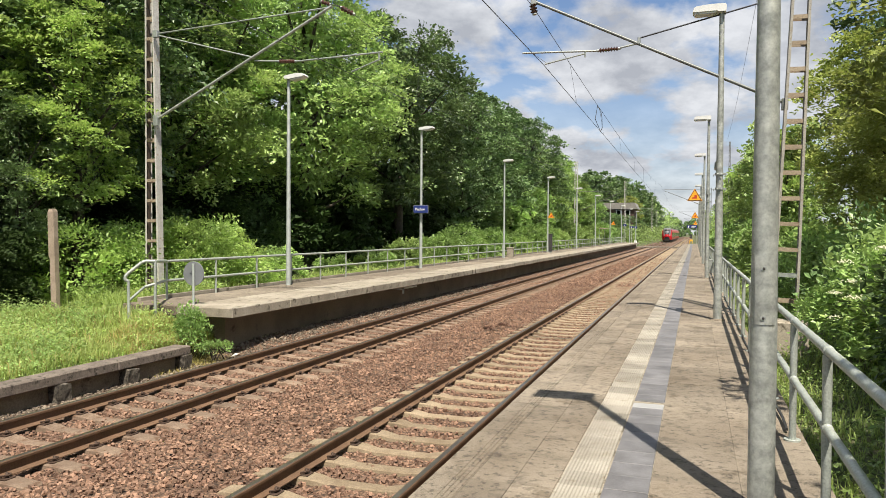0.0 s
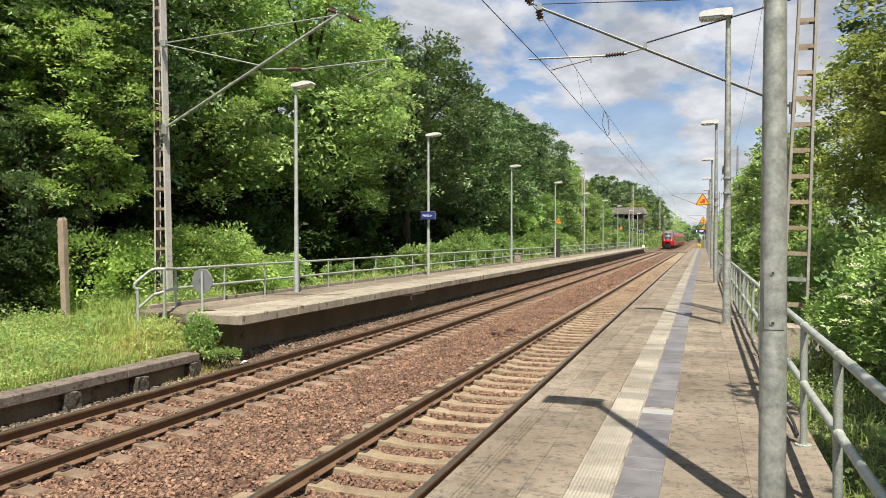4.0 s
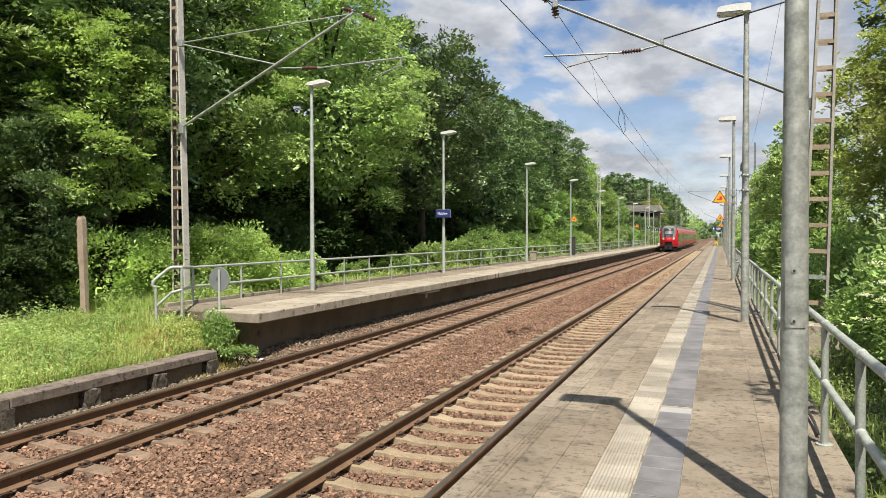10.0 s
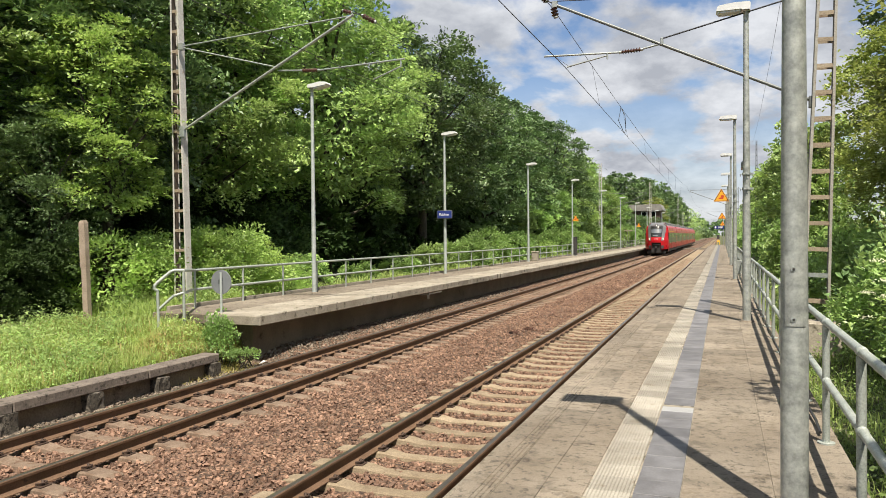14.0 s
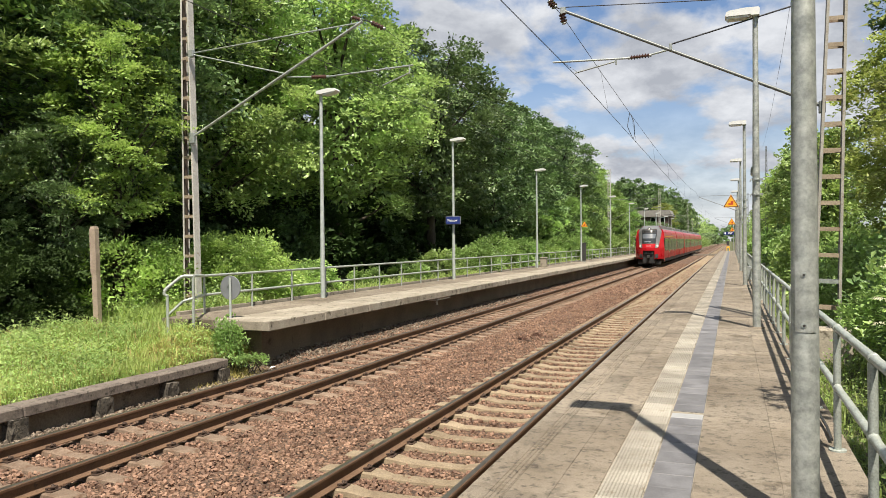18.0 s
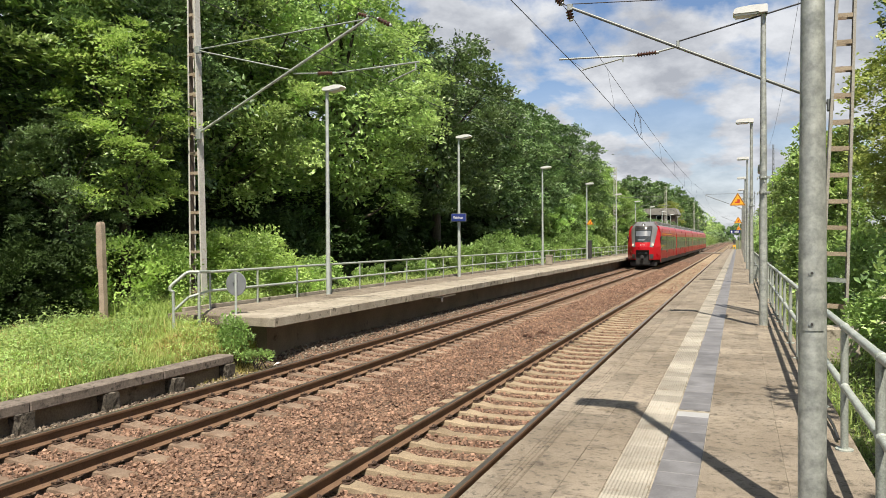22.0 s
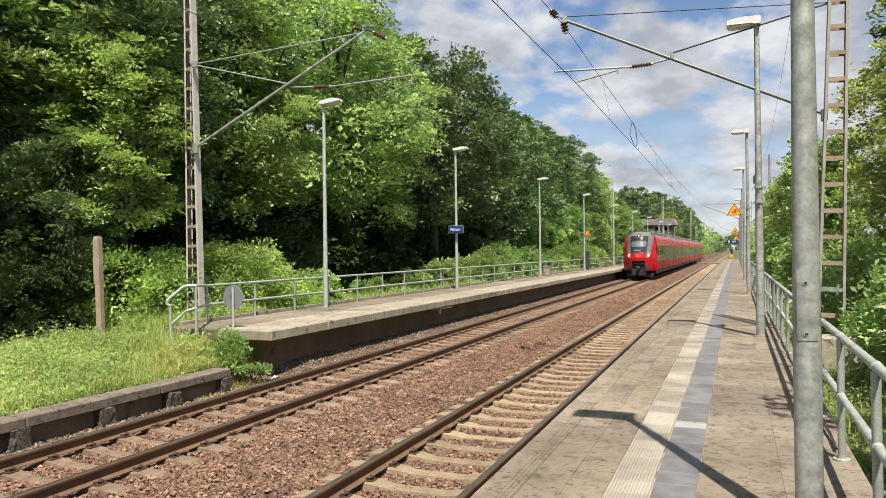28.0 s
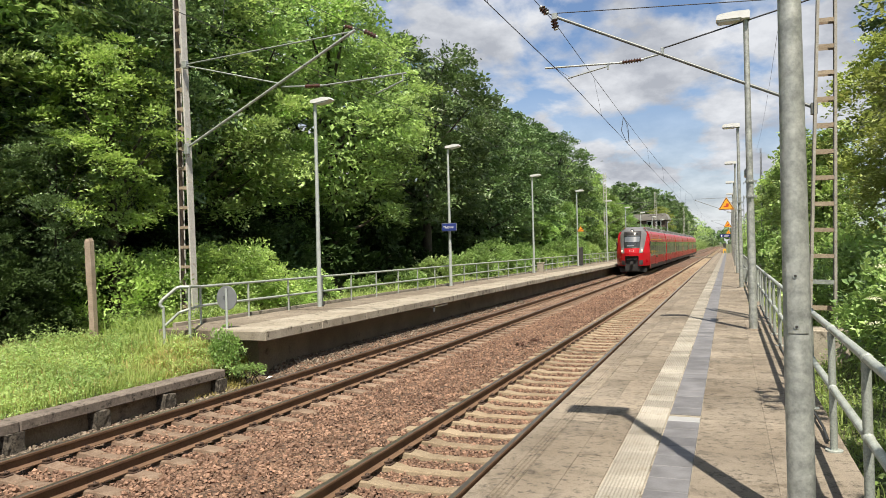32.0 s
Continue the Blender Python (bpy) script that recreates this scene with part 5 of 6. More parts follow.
for y in (4.2, 20.1, 36.1, 52.1, 68.1, 84.1, 99.6):
    bogie(train, y)

# cab front in patches
def mask_in(z):
    return 0.475 + 0.1 * (z - 2.3)


def mask_out(z):
    return 0.66 + 0.16 * (z - 2.0)


part("front_panel", patch(span(-1, 1, 25), span(1.6, 1.86, 5)), M_RED, train, "glossy red front panel")
part("front_panel", patch(lambda z: span(-mask_in(z), mask_in(z), 13), span(1.86, 2.3, 5)), M_RED, train)
for s in (-1, 1):
    part("side_panel", patch(lambda z, s=s: span(s * mask_out(z), s * 1.0, 9), span(1.86, 3.8, 18)), M_RED, train, "red cab corner")
    part("cab_mask", patch(lambda z, s=s: span(s * mask_in(z), s * mask_out(z), 8), span(1.86, 3.84, 18)), M_TGREY, train, "silver grey windscreen surround")
    part("bumper", patch(span(s * 0.42, s * 0.64, 8), span(0.82, 1.22, 5), 0.03), M_BUMPER, train, "grey bumper")
    part("front_panel", patch(span(s * 0.40, s * 1.0, 14), span(0.72, 1.6, 9)), M_RED, train)
part("cab_mask", patch(span(-1, 1, 25), span(3.8, 4.2, 8), -0.004), M_TGREY, train, "grey cab roof")
screen = part("windscreen_frame", patch(lambda z: span(-mask_in(z), mask_in(z), 17), span(2.3, 3.76, 14), 0.006), M_BLACK, train, "black windscreen frame")
part("windscreen", patch(lambda z: span(-mask_in(z) + 0.035, mask_in(z) - 0.035, 17), span(2.38, 3.4, 12), 0.014), M_SCREEN, screen, "raked reflecting windscreen")
# the sky's reflection, painted as a pale patch before the glass
part("sun_blind", patch(lambda z: span(-mask_in(z) + 0.07, mask_in(z) - 0.07, 13), span(2.86, 3.32, 6), 0.018), M_SCREENPALE, screen, "painted pale sky reflection")
# narrow pale strip just in front of the glass
part("dashboard_papers", patch(span(-0.3, 0.16, 7), span(2.46, 2.58, 3), 0.018), M_SCREENPALE, screen, "pale strip low on the windscreen")
part("destination_display", patch(span(-0.42, 0.42, 13), span(3.46, 3.66, 3), 0.014), M_DISPLAY, screen, "dark destination display")
for s in (-1, 1):
    h = part("headlight_unit", patch(lambda z, s=s: span(s * (0.50 + 0.06 * (z - 1.88) + 0.35 * (1.98 - min(z, 1.98))), s * (0.67 - 0.05 * (z - 1.88) - 0.5 * (1.98 - min(z, 1.98))), 6), span(1.86, 2.36, 8), 0.012), M_LENS, train, "pale headlight cover")
    x, y, z = front(s * 0.585, 2.05)
    part("headlight", Geo().lathe([(0.1, -0.06), (0.125, -0.03), (0.125, 0.03)], 16, "y", (x, y, z)), M_HEADLENS, h, "round headlight")
    part("mirror", Geo().box(min(s * 1.44, s * 1.54), max(s * 1.44, s * 1.54), 1.5, 1.6, 2.6, 2.9, 0.02), M_UNDER, train)
x, y, z = front(0, 3.86)
part("top_light", Geo().lathe([(0.06, -0.06), (0.065, 0.0), (0.065, 0.1)], 16, "y", (x, y - 0.02, z)), M_LIGHT, train, "lit round top lamp")
part("top_light_ring", Geo().lathe([(0.15, -0.03), (0.15, 0.15)], 16, "y", (x, y, z)), M_BLACK, train)
part("emblem", patch(span(-0.13, 0.13, 5), span(1.98, 2.15, 3), 0.012), M_PALERED, train, "small pale emblem plate")
part("emblem_field", patch(span(-0.10, 0.10, 5), span(2.005, 2.125, 3), 0.018), M_RED, train)
part("coupler_pocket", Geo().box(-0.62, 0.62, 0.35, 1.9, 0.3, 1.62), M_BLACK, train, "dark coupler recess")
cp2 = part("coupler", Geo().box(-0.12, 0.12, -0.22, 0.3, 0.85, 1.1, 0.03).tube((0, 0.1, 0.97), (0, 1.0, 0.97), 0.1, n=10), M_BLACK, train, "automatic coupler")
part("coupler_face", Geo().box(-0.14, 0.14, -0.26, -0.2, 0.83, 1.12, 0.02).lathe([(0.1, -0.34), (0.06, -0.26)], 12, "y", (0.08, 0, 0.97)), M_UNDER, cp2)
part("pocket_lip", Geo().box(-0.40, 0.40, 0.16, 0.34, 1.3, 1.36, 0.01), M_TGREY, train)
part("snow_plough", Geo().prism([(-1.15, 0.16), (1.15, 0.16), (1.2, 0.5), (-1.2, 0.5)], 0.9, 1.02), M_BLACK, train)
part("wiper", Geo().tube((0.0, front(0.0, 2.3)[1] - 0.04, 2.3), (0.52, front(0.33, 2.85)[1] - 0.05, 2.85), 0.022, n=5), M_BLACK, train)
# cab sides from the rounded corner to the car body
for s in (-1, 1):
    rows = []
    for z in span(0.5, 4.2, 20):
        x, y, _ = front(s * 1.0, z)
        rows.append([(x, y, z), (x + (s * T_W - x) * 0.5 if z < 3.4 else x, (y + 2.0) / 2 + 0.4, z), (x, 2.3, z)])
    g = Geo()
    g.add([v for r in rows for v in r], [(j * 3 + i, j * 3 + i + 1, j * 3 + 4 + i, j * 3 + 3 + i) for j in range(19) for i in range(2)], True)
    part("cab_side", g, M_RED, train, "red cab side")
    part("cab_window", Geo().box(min(s * 1.43, s * 1.47), max(s * 1.43, s * 1.47), 1.55, 2.6, 1.85, 2.8, 0.02), M_GLASS, train)
rear = patch(span(-1, 1, 15), span(0.5, 4.2, 20))
rear.v = [(-x, 102.4 + 1.5 - y, z) for x, y, z in rear.v]
part("rear_cab", rear, M_RED, train)
panto = part("pantograph", Geo().box(-0.5, 0.5, 24, 25.4, 4.06, 4.2, 0.03).tube((0, 24.2, 4.2), (0, 26.0, 4.9), 0.03, n=6).tube((0, 26.0, 4.9), (0, 24.8, 6.1), 0.025, n=6), M_GALV, train, "raised pantograph")
part("collector_head", Geo().pipe([(-0.9, 24.8, 5.95), (-0.6, 24.8, 6.12), (0.6, 24.8, 6.12), (0.9, 24.8, 5.95)], 0.03, 6), M_UNDER, panto)


def train_rows():
    run = [(0, 232), (1, 219), (2, 206.8), (3, 195), (3.5, 189.2), (5.5, 167.4), (6.5, 157.6), (7.5, 148.2), (8.5, 139.2), (9.5, 130.2), (10.5, 122.2), (11.5, 114.8),
           (12.5, 107.9), (13.5, 101.2), (14.5, 94.9), (16.5, 83.7), (17, 81.5), (17.5, 79.5), (18, 77.6), (18.5, 75.8), (19, 74.1), (19.5, 72.6), (20, 71.2), (20.5, 70.1),
           (21, 69.0), (21.5, 68.1), (22, 67.4), (22.5, 66.8), (23, 66.45), (23.5, 66.25), (24, 66.2), (27.5, 66.2), (32, 66.2)]
    return [(t, pose(X_FAR, y, 0)) for t, y in run]


def motions():
    walk(train, train_rows())


# ---- far buildings ----
house = thing("house", (-18.2, 190, 0.4), "brown brick station house with a low grey roof", "house")
part("wall", Geo().box(-4.0, 3.6, 0, 9, 0, 8.2), M_BRICKWALL, house)
part("roof", Geo().prism([(-4.6, 8.3), (4.4, 8.3), (4.4, 8.55), (3.8, 9.9), (-4.5, 9.9)], -0.6, 9.6), M_ROOFTILE, house, "grey hipped roof")
for z in (1.3, 4.4, 6.6):
    for x in (-2.9, -0.7, 1.5):
        if z < 6.5 or x > -1:
            w = part("window", Geo().box(x - 0.1, x + 1.1, -0.06, 0.02, z - 0.1, z + 1.5), M_WHITE, house)
            part("pane", Geo().box(x, x + 1.0, -0.08, -0.06, z, z + 1.4), M_GLASS, w)
part("crossing_deck", Geo().box(-11, -1.8, 143.5, 149, -0.3, 0.008), M_SLAB)
tagged(bpy.data.objects["crossing_deck"], "pale level crossing deck across both tracks", "level crossing", kind="structure")


# ---- trees and bushes ----
def crown_points(r, h0, h1, rad, clumps, leaves, clump_r, squash=0.8, lean=0.0, overhang=False):
    """Leaf places and facings of a crown: boughs spread over its height, each a fan of flat, drooping sprays of leaves."""
    t = ((np.arange(clumps) + r.uniform(0, 1, clumps)) / clumps) ** 0.85
    z = h0 + (h1 - h0 - clump_r * 0.6) * t
    prof = np.sin(np.pi * np.clip(0.14 + 0.80 * t, 0, 1)) ** 0.7
    if overhang:
        prof = np.interp(t, [0, 0.2, 0.5, 0.8, 1], [0.5, 0.85, 1.0, 0.86, 0.35])
    a = np.arange(clumps) * 2.39996 + r.normal(0, 0.35, clumps)
    d = rad * prof * np.sqrt(r.uniform(0.32, 1.0, clumps))
    c = np.stack([np.cos(a) * d + lean * t, np.sin(a) * d, z], -1)
    cr = clump_r * r.uniform(0.6, 1.35, clumps)
    sprays = 34
    n = clumps * sprays
    of = np.repeat(np.arange(clumps), sprays)
    outward = np.stack([np.cos(a), np.sin(a), 0.1 + 0.5 * t], -1)[of]
    sd = outward * 0.75 + r.normal(0, 0.62, (n, 3)) + np.array([0, 0, 0.22])
    sd /= np.linalg.norm(sd, axis=1, keepdims=True)
    sn = outward * 0.6 + r.normal(0, 0.34, (n, 3)) + np.array([0, 0, 0.75])
    sn -= sd * np.sum(sd * sn, axis=1, keepdims=True)
    sn /= np.linalg.norm(sn, axis=1, keepdims=True) + 1e-9
    ss = np.cross(sn, sd)
    sl = r.uniform(0.6, 1.25, n) * cr[of]
    w = r.choice(n, leaves, p=sl ** 1.7 / np.sum(sl ** 1.7))
    u = 0.3 + 0.75 * r.uniform(0, 1, leaves) ** 0.75
    off = sd[w] * u[:, None] + ss[w] * (r.normal(0, 0.24, leaves) * (1.25 - 0.6 * u))[:, None] + sn[w] * r.normal(0, 0.05, leaves)[:, None]
    off[:, 2] -= 0.22 * u ** 2
    p = c[of[w]] + off * sl[w][:, None] * np.array([1, 1, squash])
    p[:, 2] = np.maximum(p[:, 2], 0.1)
    return p, sn[w] * 1.15, c


def tree_proto(seed, h, rad, base, leaves, size, mat, clumps=46, clump_r=1.35, core=1.9):
    """Trunk with limbs, and a crown of leaves."""
    r = np.random.default_rng(seed)
    p, v, c = crown_points(r, base, h - 0.8, rad, clumps, leaves, clump_r, 0.5 if base > 1.5 else 0.75, 0.0, base > 1.5)
    m = leaves // 10
    t = r.uniform(0.02, 0.86, m)
    a = r.uniform(0, 6.283, m)
    d = rad * np.sin(np.pi * (0.14 + 0.8 * t)) ** 0.7 * r.uniform(0.02, 0.42, m)
    inner = np.stack([np.cos(a) * d, np.sin(a) * d, base + (h - base - 1.2) * t], -1)
    dirs = np.stack([np.cos(a), np.sin(a), 0.2 + 0 * a], -1)
    # leaves close round each bough, under its sprays
    k = leaves // 7
    b = r.integers(0, clumps, k)
    under = c[b] * np.array([0.93, 0.93, 1.0]) + r.normal(0, 1, (k, 3)) * clump_r * np.array([0.42, 0.42, 0.12]) - np.array([0, 0, clump_r * 0.2])
    up = np.stack([np.cos(a[:1]) * np.ones(k) * 0.1, np.zeros(k), np.ones(k)], -1)
    sizes = np.concatenate([np.full(leaves, size), np.full(m, size * core), np.full(k, size * 1.45)])
    crown = leaves_mesh("crown", np.concatenate([p, inner, under]), np.concatenate([v, dirs, up]), sizes, mat, r)
    g = Geo()
    lean = r.normal(0, 0.25, 2)
    pts = [Vector((lean[0] * k / 4 + r.normal(0, 0.06), lean[1] * k / 4 + r.normal(0, 0.06), -0.4 + (h * 0.8 + 0.4) * k / 4)) for k in range(5)]
    rr = [0.02 * h, 0.0165 * h, 0.013 * h, 0.009 * h, 0.003 * h]
    for k in range(4):
        g.tube(pts[k], pts[k + 1], rr[k], rr[k + 1], 8)
    for i in r.choice(clumps, min(14, clumps), replace=False):
        e = Vector(c[i])
        zz = max(0.8, min(e.z * 0.72, h * 0.72))
        k = min(3, int((zz + 0.4) / (h * 0.8 + 0.4) * 4))
        f = ((zz + 0.4) / (h * 0.8 + 0.4)) * 4 - k
        s = pts[k].lerp(pts[k + 1], f)
        mid = s.lerp(e, 0.55) + Vector((0, 0, -0.2))
        g.tube(s, mid, 0.0065 * h, 0.004 * h, 6)
        g.tube(mid, e, 0.004 * h, 0.0012 * h, 5)
    return g.mesh("trunk", M_BARK), crown


def bush_proto(seed, h, rad, leaves, size, mat, clumps=16):
    r = np.random.default_rng(seed)
    p, v, c = crown_points(r, 0.25, h - 0.3, rad, clumps, leaves, 0.36 * h ** 0.7)
    crown = leaves_mesh("foliage", p, v, np.full(leaves, size), mat, r)
    g = Geo()
    for e in c[: min(9, clumps)]:
        g.tube((r.normal(0, 0.1), r.normal(0, 0.1), -0.2), e, 0.022, 0.006, 5)
    return g.mesh("stems", M_BARK), crown


def plant_tree(protos, k, x, y, s, turn, name, label, group, z=None, sz=1.0):
    trunk, crown = protos[k]
    t = thing(name, (x, y, float(ground_z(x, y)) if z is None else z, 0, 0, turn), label, name.split("_")[-1], group)
    t.scale = (s, s, s * sz)
    part("trunk" if "tree" in name else "woody_base", trunk, None, t)
    part("crown" if "tree" in name else "foliage", crown, None, t)
    return t


r = np.random.default_rng(21)
EDGE = [tree_proto(101, 17.5, 4.4, 3.4, 22000, 0.2, L_MID, 54, 1.65, 1.5), tree_proto(102, 17.0, 4.0, 3.4, 22000, 0.2, L_DARK, 50, 1.6, 1.5),
        tree_proto(103, 16.5, 4.2, 3.4, 22000, 0.195, L_MID, 54, 1.6, 1.5), tree_proto(104, 16.5, 3.1, 5.2, 15000, 0.2, L_PALE, 40, 1.35, 1.3)]
EDGE_MID = [tree_proto(115, 17.0, 4.2, 3.4, 14500, 0.245, L_MID, 48, 1.7, 1.5), tree_proto(116, 17.0, 4.0, 3.4, 14500, 0.245, L_DARK, 46, 1.65, 1.5)]
EDGE_FAR = [tree_proto(105, 17.5, 4.4, 2.0, 12000, 0.27, L_DARK, 44, 1.75, 2.0), tree_proto(106, 17.0, 4.0, 2.0, 12000, 0.27, L_DARK, 42, 1.7, 2.0),
            tree_proto(107, 16.5, 4.2, 1.8, 12000, 0.26, L_MID, 44, 1.7, 2.0), tree_proto(108, 14.5, 3.6, 1.6, 10000, 0.26, L_LIGHT, 40, 1.5, 2.0)]
YOUNG = [tree_proto(109, 8.5, 2.2, 0.5, 9000, 0.185, L_LIGHT, 34, 0.85), tree_proto(110, 7.5, 2.0, 0.4, 8000, 0.185, L_MID, 30, 0.85)]
BACK = [tree_proto(111, 18.0, 4.8, 3.0, 4200, 0.56, L_DARK, 40, 1.8), tree_proto(112, 17.0, 4.4, 3.0, 4000, 0.54, L_MID, 38, 1.8)]
NEARR = [tree_proto(121, 11.5, 3.0, 0.8, 20000, 0.175, L_WARM, 46, 1.3), tree_proto(122, 11.0, 2.8, 2.5, 15000, 0.14, L_DARK, 50, 0.95),
         tree_proto(123, 9.5, 2.6, 0.5, 13000, 0.175, L_LIGHT, 46, 0.95)]
NEARR_FAR = [tree_proto(124, 11.5, 3.0, 0.8, 7000, 0.28, L_WARM, 44, 1.1), tree_proto(125, 11.0, 2.8, 0.6, 7000, 0.28, L_MID, 44, 1.1),
             tree_proto(126, 9.5, 2.6, 0.5, 6500, 0.26, L_LIGHT, 40, 1.0)]
DISTANT = [tree_proto(113, 18.0, 4.8, 2.0, 2700, 0.63, L_DARK, 36, 1.9), tree_proto(114, 17.0, 4.4, 2.0, 2700, 0.62, L_DARK, 36, 1.9), tree_proto(117, 17.0, 4.4, 2.0, 3000, 0.55, L_WARM, 36, 1.7)]
edge_label = "tall leafy deciduous tree at the edge of the wood"
for x, y, k, s in [(-22.4, 12.0, 0, 1.0), (-20.4, 13.0, 2, 0.98), (-16.3, 15.9, 3, 0.55), (-17.0, 14.6, 1, 0.36), (-19.0, 18.6, 1, 0.95), (-19.8, 23.2, 2, 0.95), (-20.2, 27.0, 0, 0.95), (-18.3, 32.0, 0, 0.96), (-20.4, 38.0, 0, 0.97),
                   (-18.2, 44.0, 1, 0.97), (-20.2, 50.0, 1, 1.0), (-18.2, 56.5, 1, 0.94), (-19.8, 62.5, 1, 0.96), (-18.2, 69.0, 1, 0.9), (-27.0, 1.5, 1, 0.85), (-22.5, 20.5, 0, 1.02),
                   (-19.8, 76.0, 1, 0.95), (-18.4, 83.0, 0, 0.93), (-19.6, 90.0, 1, 0.9), (-18.4, 97.0, 2, 0.84), (-19.4, 104.0, 0, 0.82), (-19.6, 111.0, 3, 0.86),
                   (-19.0, 120.0, 3, 0.75), (-20.0, 131.0, 3, 0.72), (-20.5, 142.0, 3, 0.75)]:
    near = y < 29 and x > -21.9
    middle = not near and y < 47
    plant_tree(EDGE if near else EDGE_MID if middle else EDGE_FAR, k % 2 if middle else k, x, y, s * r.uniform(0.97, 1.03), r.uniform(0, 360), "tree", edge_label, "trees at the wood's edge")
for x, y, k, s in [(-15.8, 59.0, 0, 0.6), (-15.9, 68.0, 1, 0.8), (-15.6, 74.0, 0, 0.9), (-15.8, 88.0, 1, 1.0), (-16.0, 101.0, 0, 1.2), (-16.2, 114.0, 0, 1.2)]:
    plant_tree(YOUNG, k, x, y, s, r.uniform(0, 360), "tree", "young light green tree in front of the wood", "young trees")
for i in range(16):
    y = 2 + i * 9.6
    plant_tree(BACK, i % 2, -25 - r.uniform(0, 3), y, r.uniform(0.82, 0.98), r.uniform(0, 360), "tree", "tall dark tree deep in the wood", "trees in the wood")
# (4.4, 1.0), (6.9, 4.6) and (9.0, 5.0) stand unseen, added for shade
for x, y, k, s in [(9.0, 5.0, 1, 0.85), (6.9, 17.5, 0, 1.05), (6.0, 22.5, 0, 0.70), (6.6, 31.0, 0, 0.93), (9.6, 33.0, 1, 1.45), (5.2, 48.5, 1, 0.9), (5.9, 56.0, 2, 1.0),
                   (5.4, 64.0, 1, 0.95), (6.0, 73.0, 0, 0.9), (5.6, 83.0, 1, 0.95), (6.0, 95.0, 2, 1.0), (6.0, 108.0, 1, 1.0), (6.2, 122.0, 0, 1.0), (6.4, 138.0, 1, 1.0), (4.4, 1.0, 1, 0.9), (6.9, 4.6, 1, 0.9), (6.5, -3.5, 0, 0.9)]:
    plant_tree(NEARR if 10 < y < 41 else NEARR_FAR, k, x, y, s, r.uniform(0, 360), "tree", "leafy yellowish green tree beyond the platform fence", "trees beyond the near platform")
for i in range(4):
    plant_tree(BACK, (i + 1) % 2, 12.5 + r.uniform(0, 3), 12 + i * 16, r.uniform(0.7, 0.82), r.uniform(0, 360), "tree", "tall dark tree behind the platform trees", "trees in the wood")
for x, y, s in [(-30, 235, 1.36), (-27, 262, 1.38), (-34, 250, 1.36), (-25, 285, 1.15), (-24, 310, 1.1), (-24, 340, 1.05), (-23, 225, 0.95), (-33, 180, 0.9), (-29, 165, 0.8), (-24, 155, 0.7), (-22.5, 172, 0.55), (-16.8, 160, 0.38), (-17.5, 181, 0.36), (-13.4, 205, 0.3), (-16.5, 212, 0.6), (-17.5, 206, 0.78), (-20.6, 184, 0.43), (-18.2, 185, 0.42), (-15.9, 186, 0.40), (-14.0, 187, 0.36)]:
    plant_tree(DISTANT, 2 if y == 206 else 1 if s > 1.2 else 0, x, y, s, r.uniform(0, 360), "tree", "distant broad green tree", "distant trees")

for i in range(13):
    plant_tree(DISTANT, i % 2, -20.5 - r.uniform(0, 3), 232 + i * 15, r.uniform(1.08, 1.2), r.uniform(0, 360), "tree", "distant broad green tree", "distant trees")
SHADE = [tree_proto(127, 10.5, 2.5, 4.3, 10000, 0.16, L_MID, 44, 0.95)]
plant_tree(SHADE, 0, 5.3, 5.9, 1.0, 30, "tree", "leafy yellowish green tree beyond the platform fence", "trees beyond the near platform")
# smaller copy out of view, added to shade the verge
plant_tree(SHADE, 0, 3.6, 1.6, 0.62, 200, "tree", "leafy yellowish green tree beyond the platform fence", "trees beyond the near platform")
BRANCHY = [tree_proto(128, 4.9, 1.2, 1.8, 2200, 0.15, L_LIGHT, 22, 0.6, 1.0)]
# out of view, added to shade the fence foot and platform strip
plant_tree(BRANCHY, 0, 2.95, 2.6, 1.0, 10, "tree", "unseen young broad-leaved tree beside the fence", "trees beyond the near platform")
plant_tree(BRANCHY, 0, 4.6, 8.0, 1.0, 75, "tree", "unseen young broad-leaved tree beside the fence", "trees beyond the near platform")
# most of this undergrowth carries the wood's shade in its leaf colour
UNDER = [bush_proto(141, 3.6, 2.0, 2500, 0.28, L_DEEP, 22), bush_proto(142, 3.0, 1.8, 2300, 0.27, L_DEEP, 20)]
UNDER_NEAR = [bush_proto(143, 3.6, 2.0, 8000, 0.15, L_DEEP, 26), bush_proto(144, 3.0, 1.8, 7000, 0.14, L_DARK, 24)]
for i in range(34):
    plant_tree(UNDER_NEAR if i < 8 else UNDER, i % 2, -18.6 - r.uniform(0, 2.4), 7 + i * 2.9, r.uniform(0.9, 1.35), r.uniform(0, 360), "bush", "dark undergrowth at the wood's edge, most leaves coloured as in shade", "undergrowth in the wood")
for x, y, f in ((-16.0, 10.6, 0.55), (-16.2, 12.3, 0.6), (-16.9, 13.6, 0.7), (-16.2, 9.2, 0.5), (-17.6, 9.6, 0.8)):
    plant_tree(UNDER_NEAR, 0, x, y, f, x * 80, "bush", "dark undergrowth at the wood's edge, most leaves coloured as in shade", "undergrowth in the wood")
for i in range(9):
    plant_tree(UNDER, i % 2, -22.5 - r.uniform(0, 1.5), 5 + i * 8.0, r.uniform(1.2, 1.7), r.uniform(0, 360), "bush", "dark undergrowth in the wood, shade put into its leaf colour", "undergrowth in the wood")
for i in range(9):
    plant_tree(UNDER, i % 2, -24.0 - r.uniform(0, 1.5), 13 + i * 4.2, r.uniform(1.7, 2.2), r.uniform(0, 360), "bush", "dark undergrowth in the wood, shade put into its leaf colour", "undergrowth in the wood")
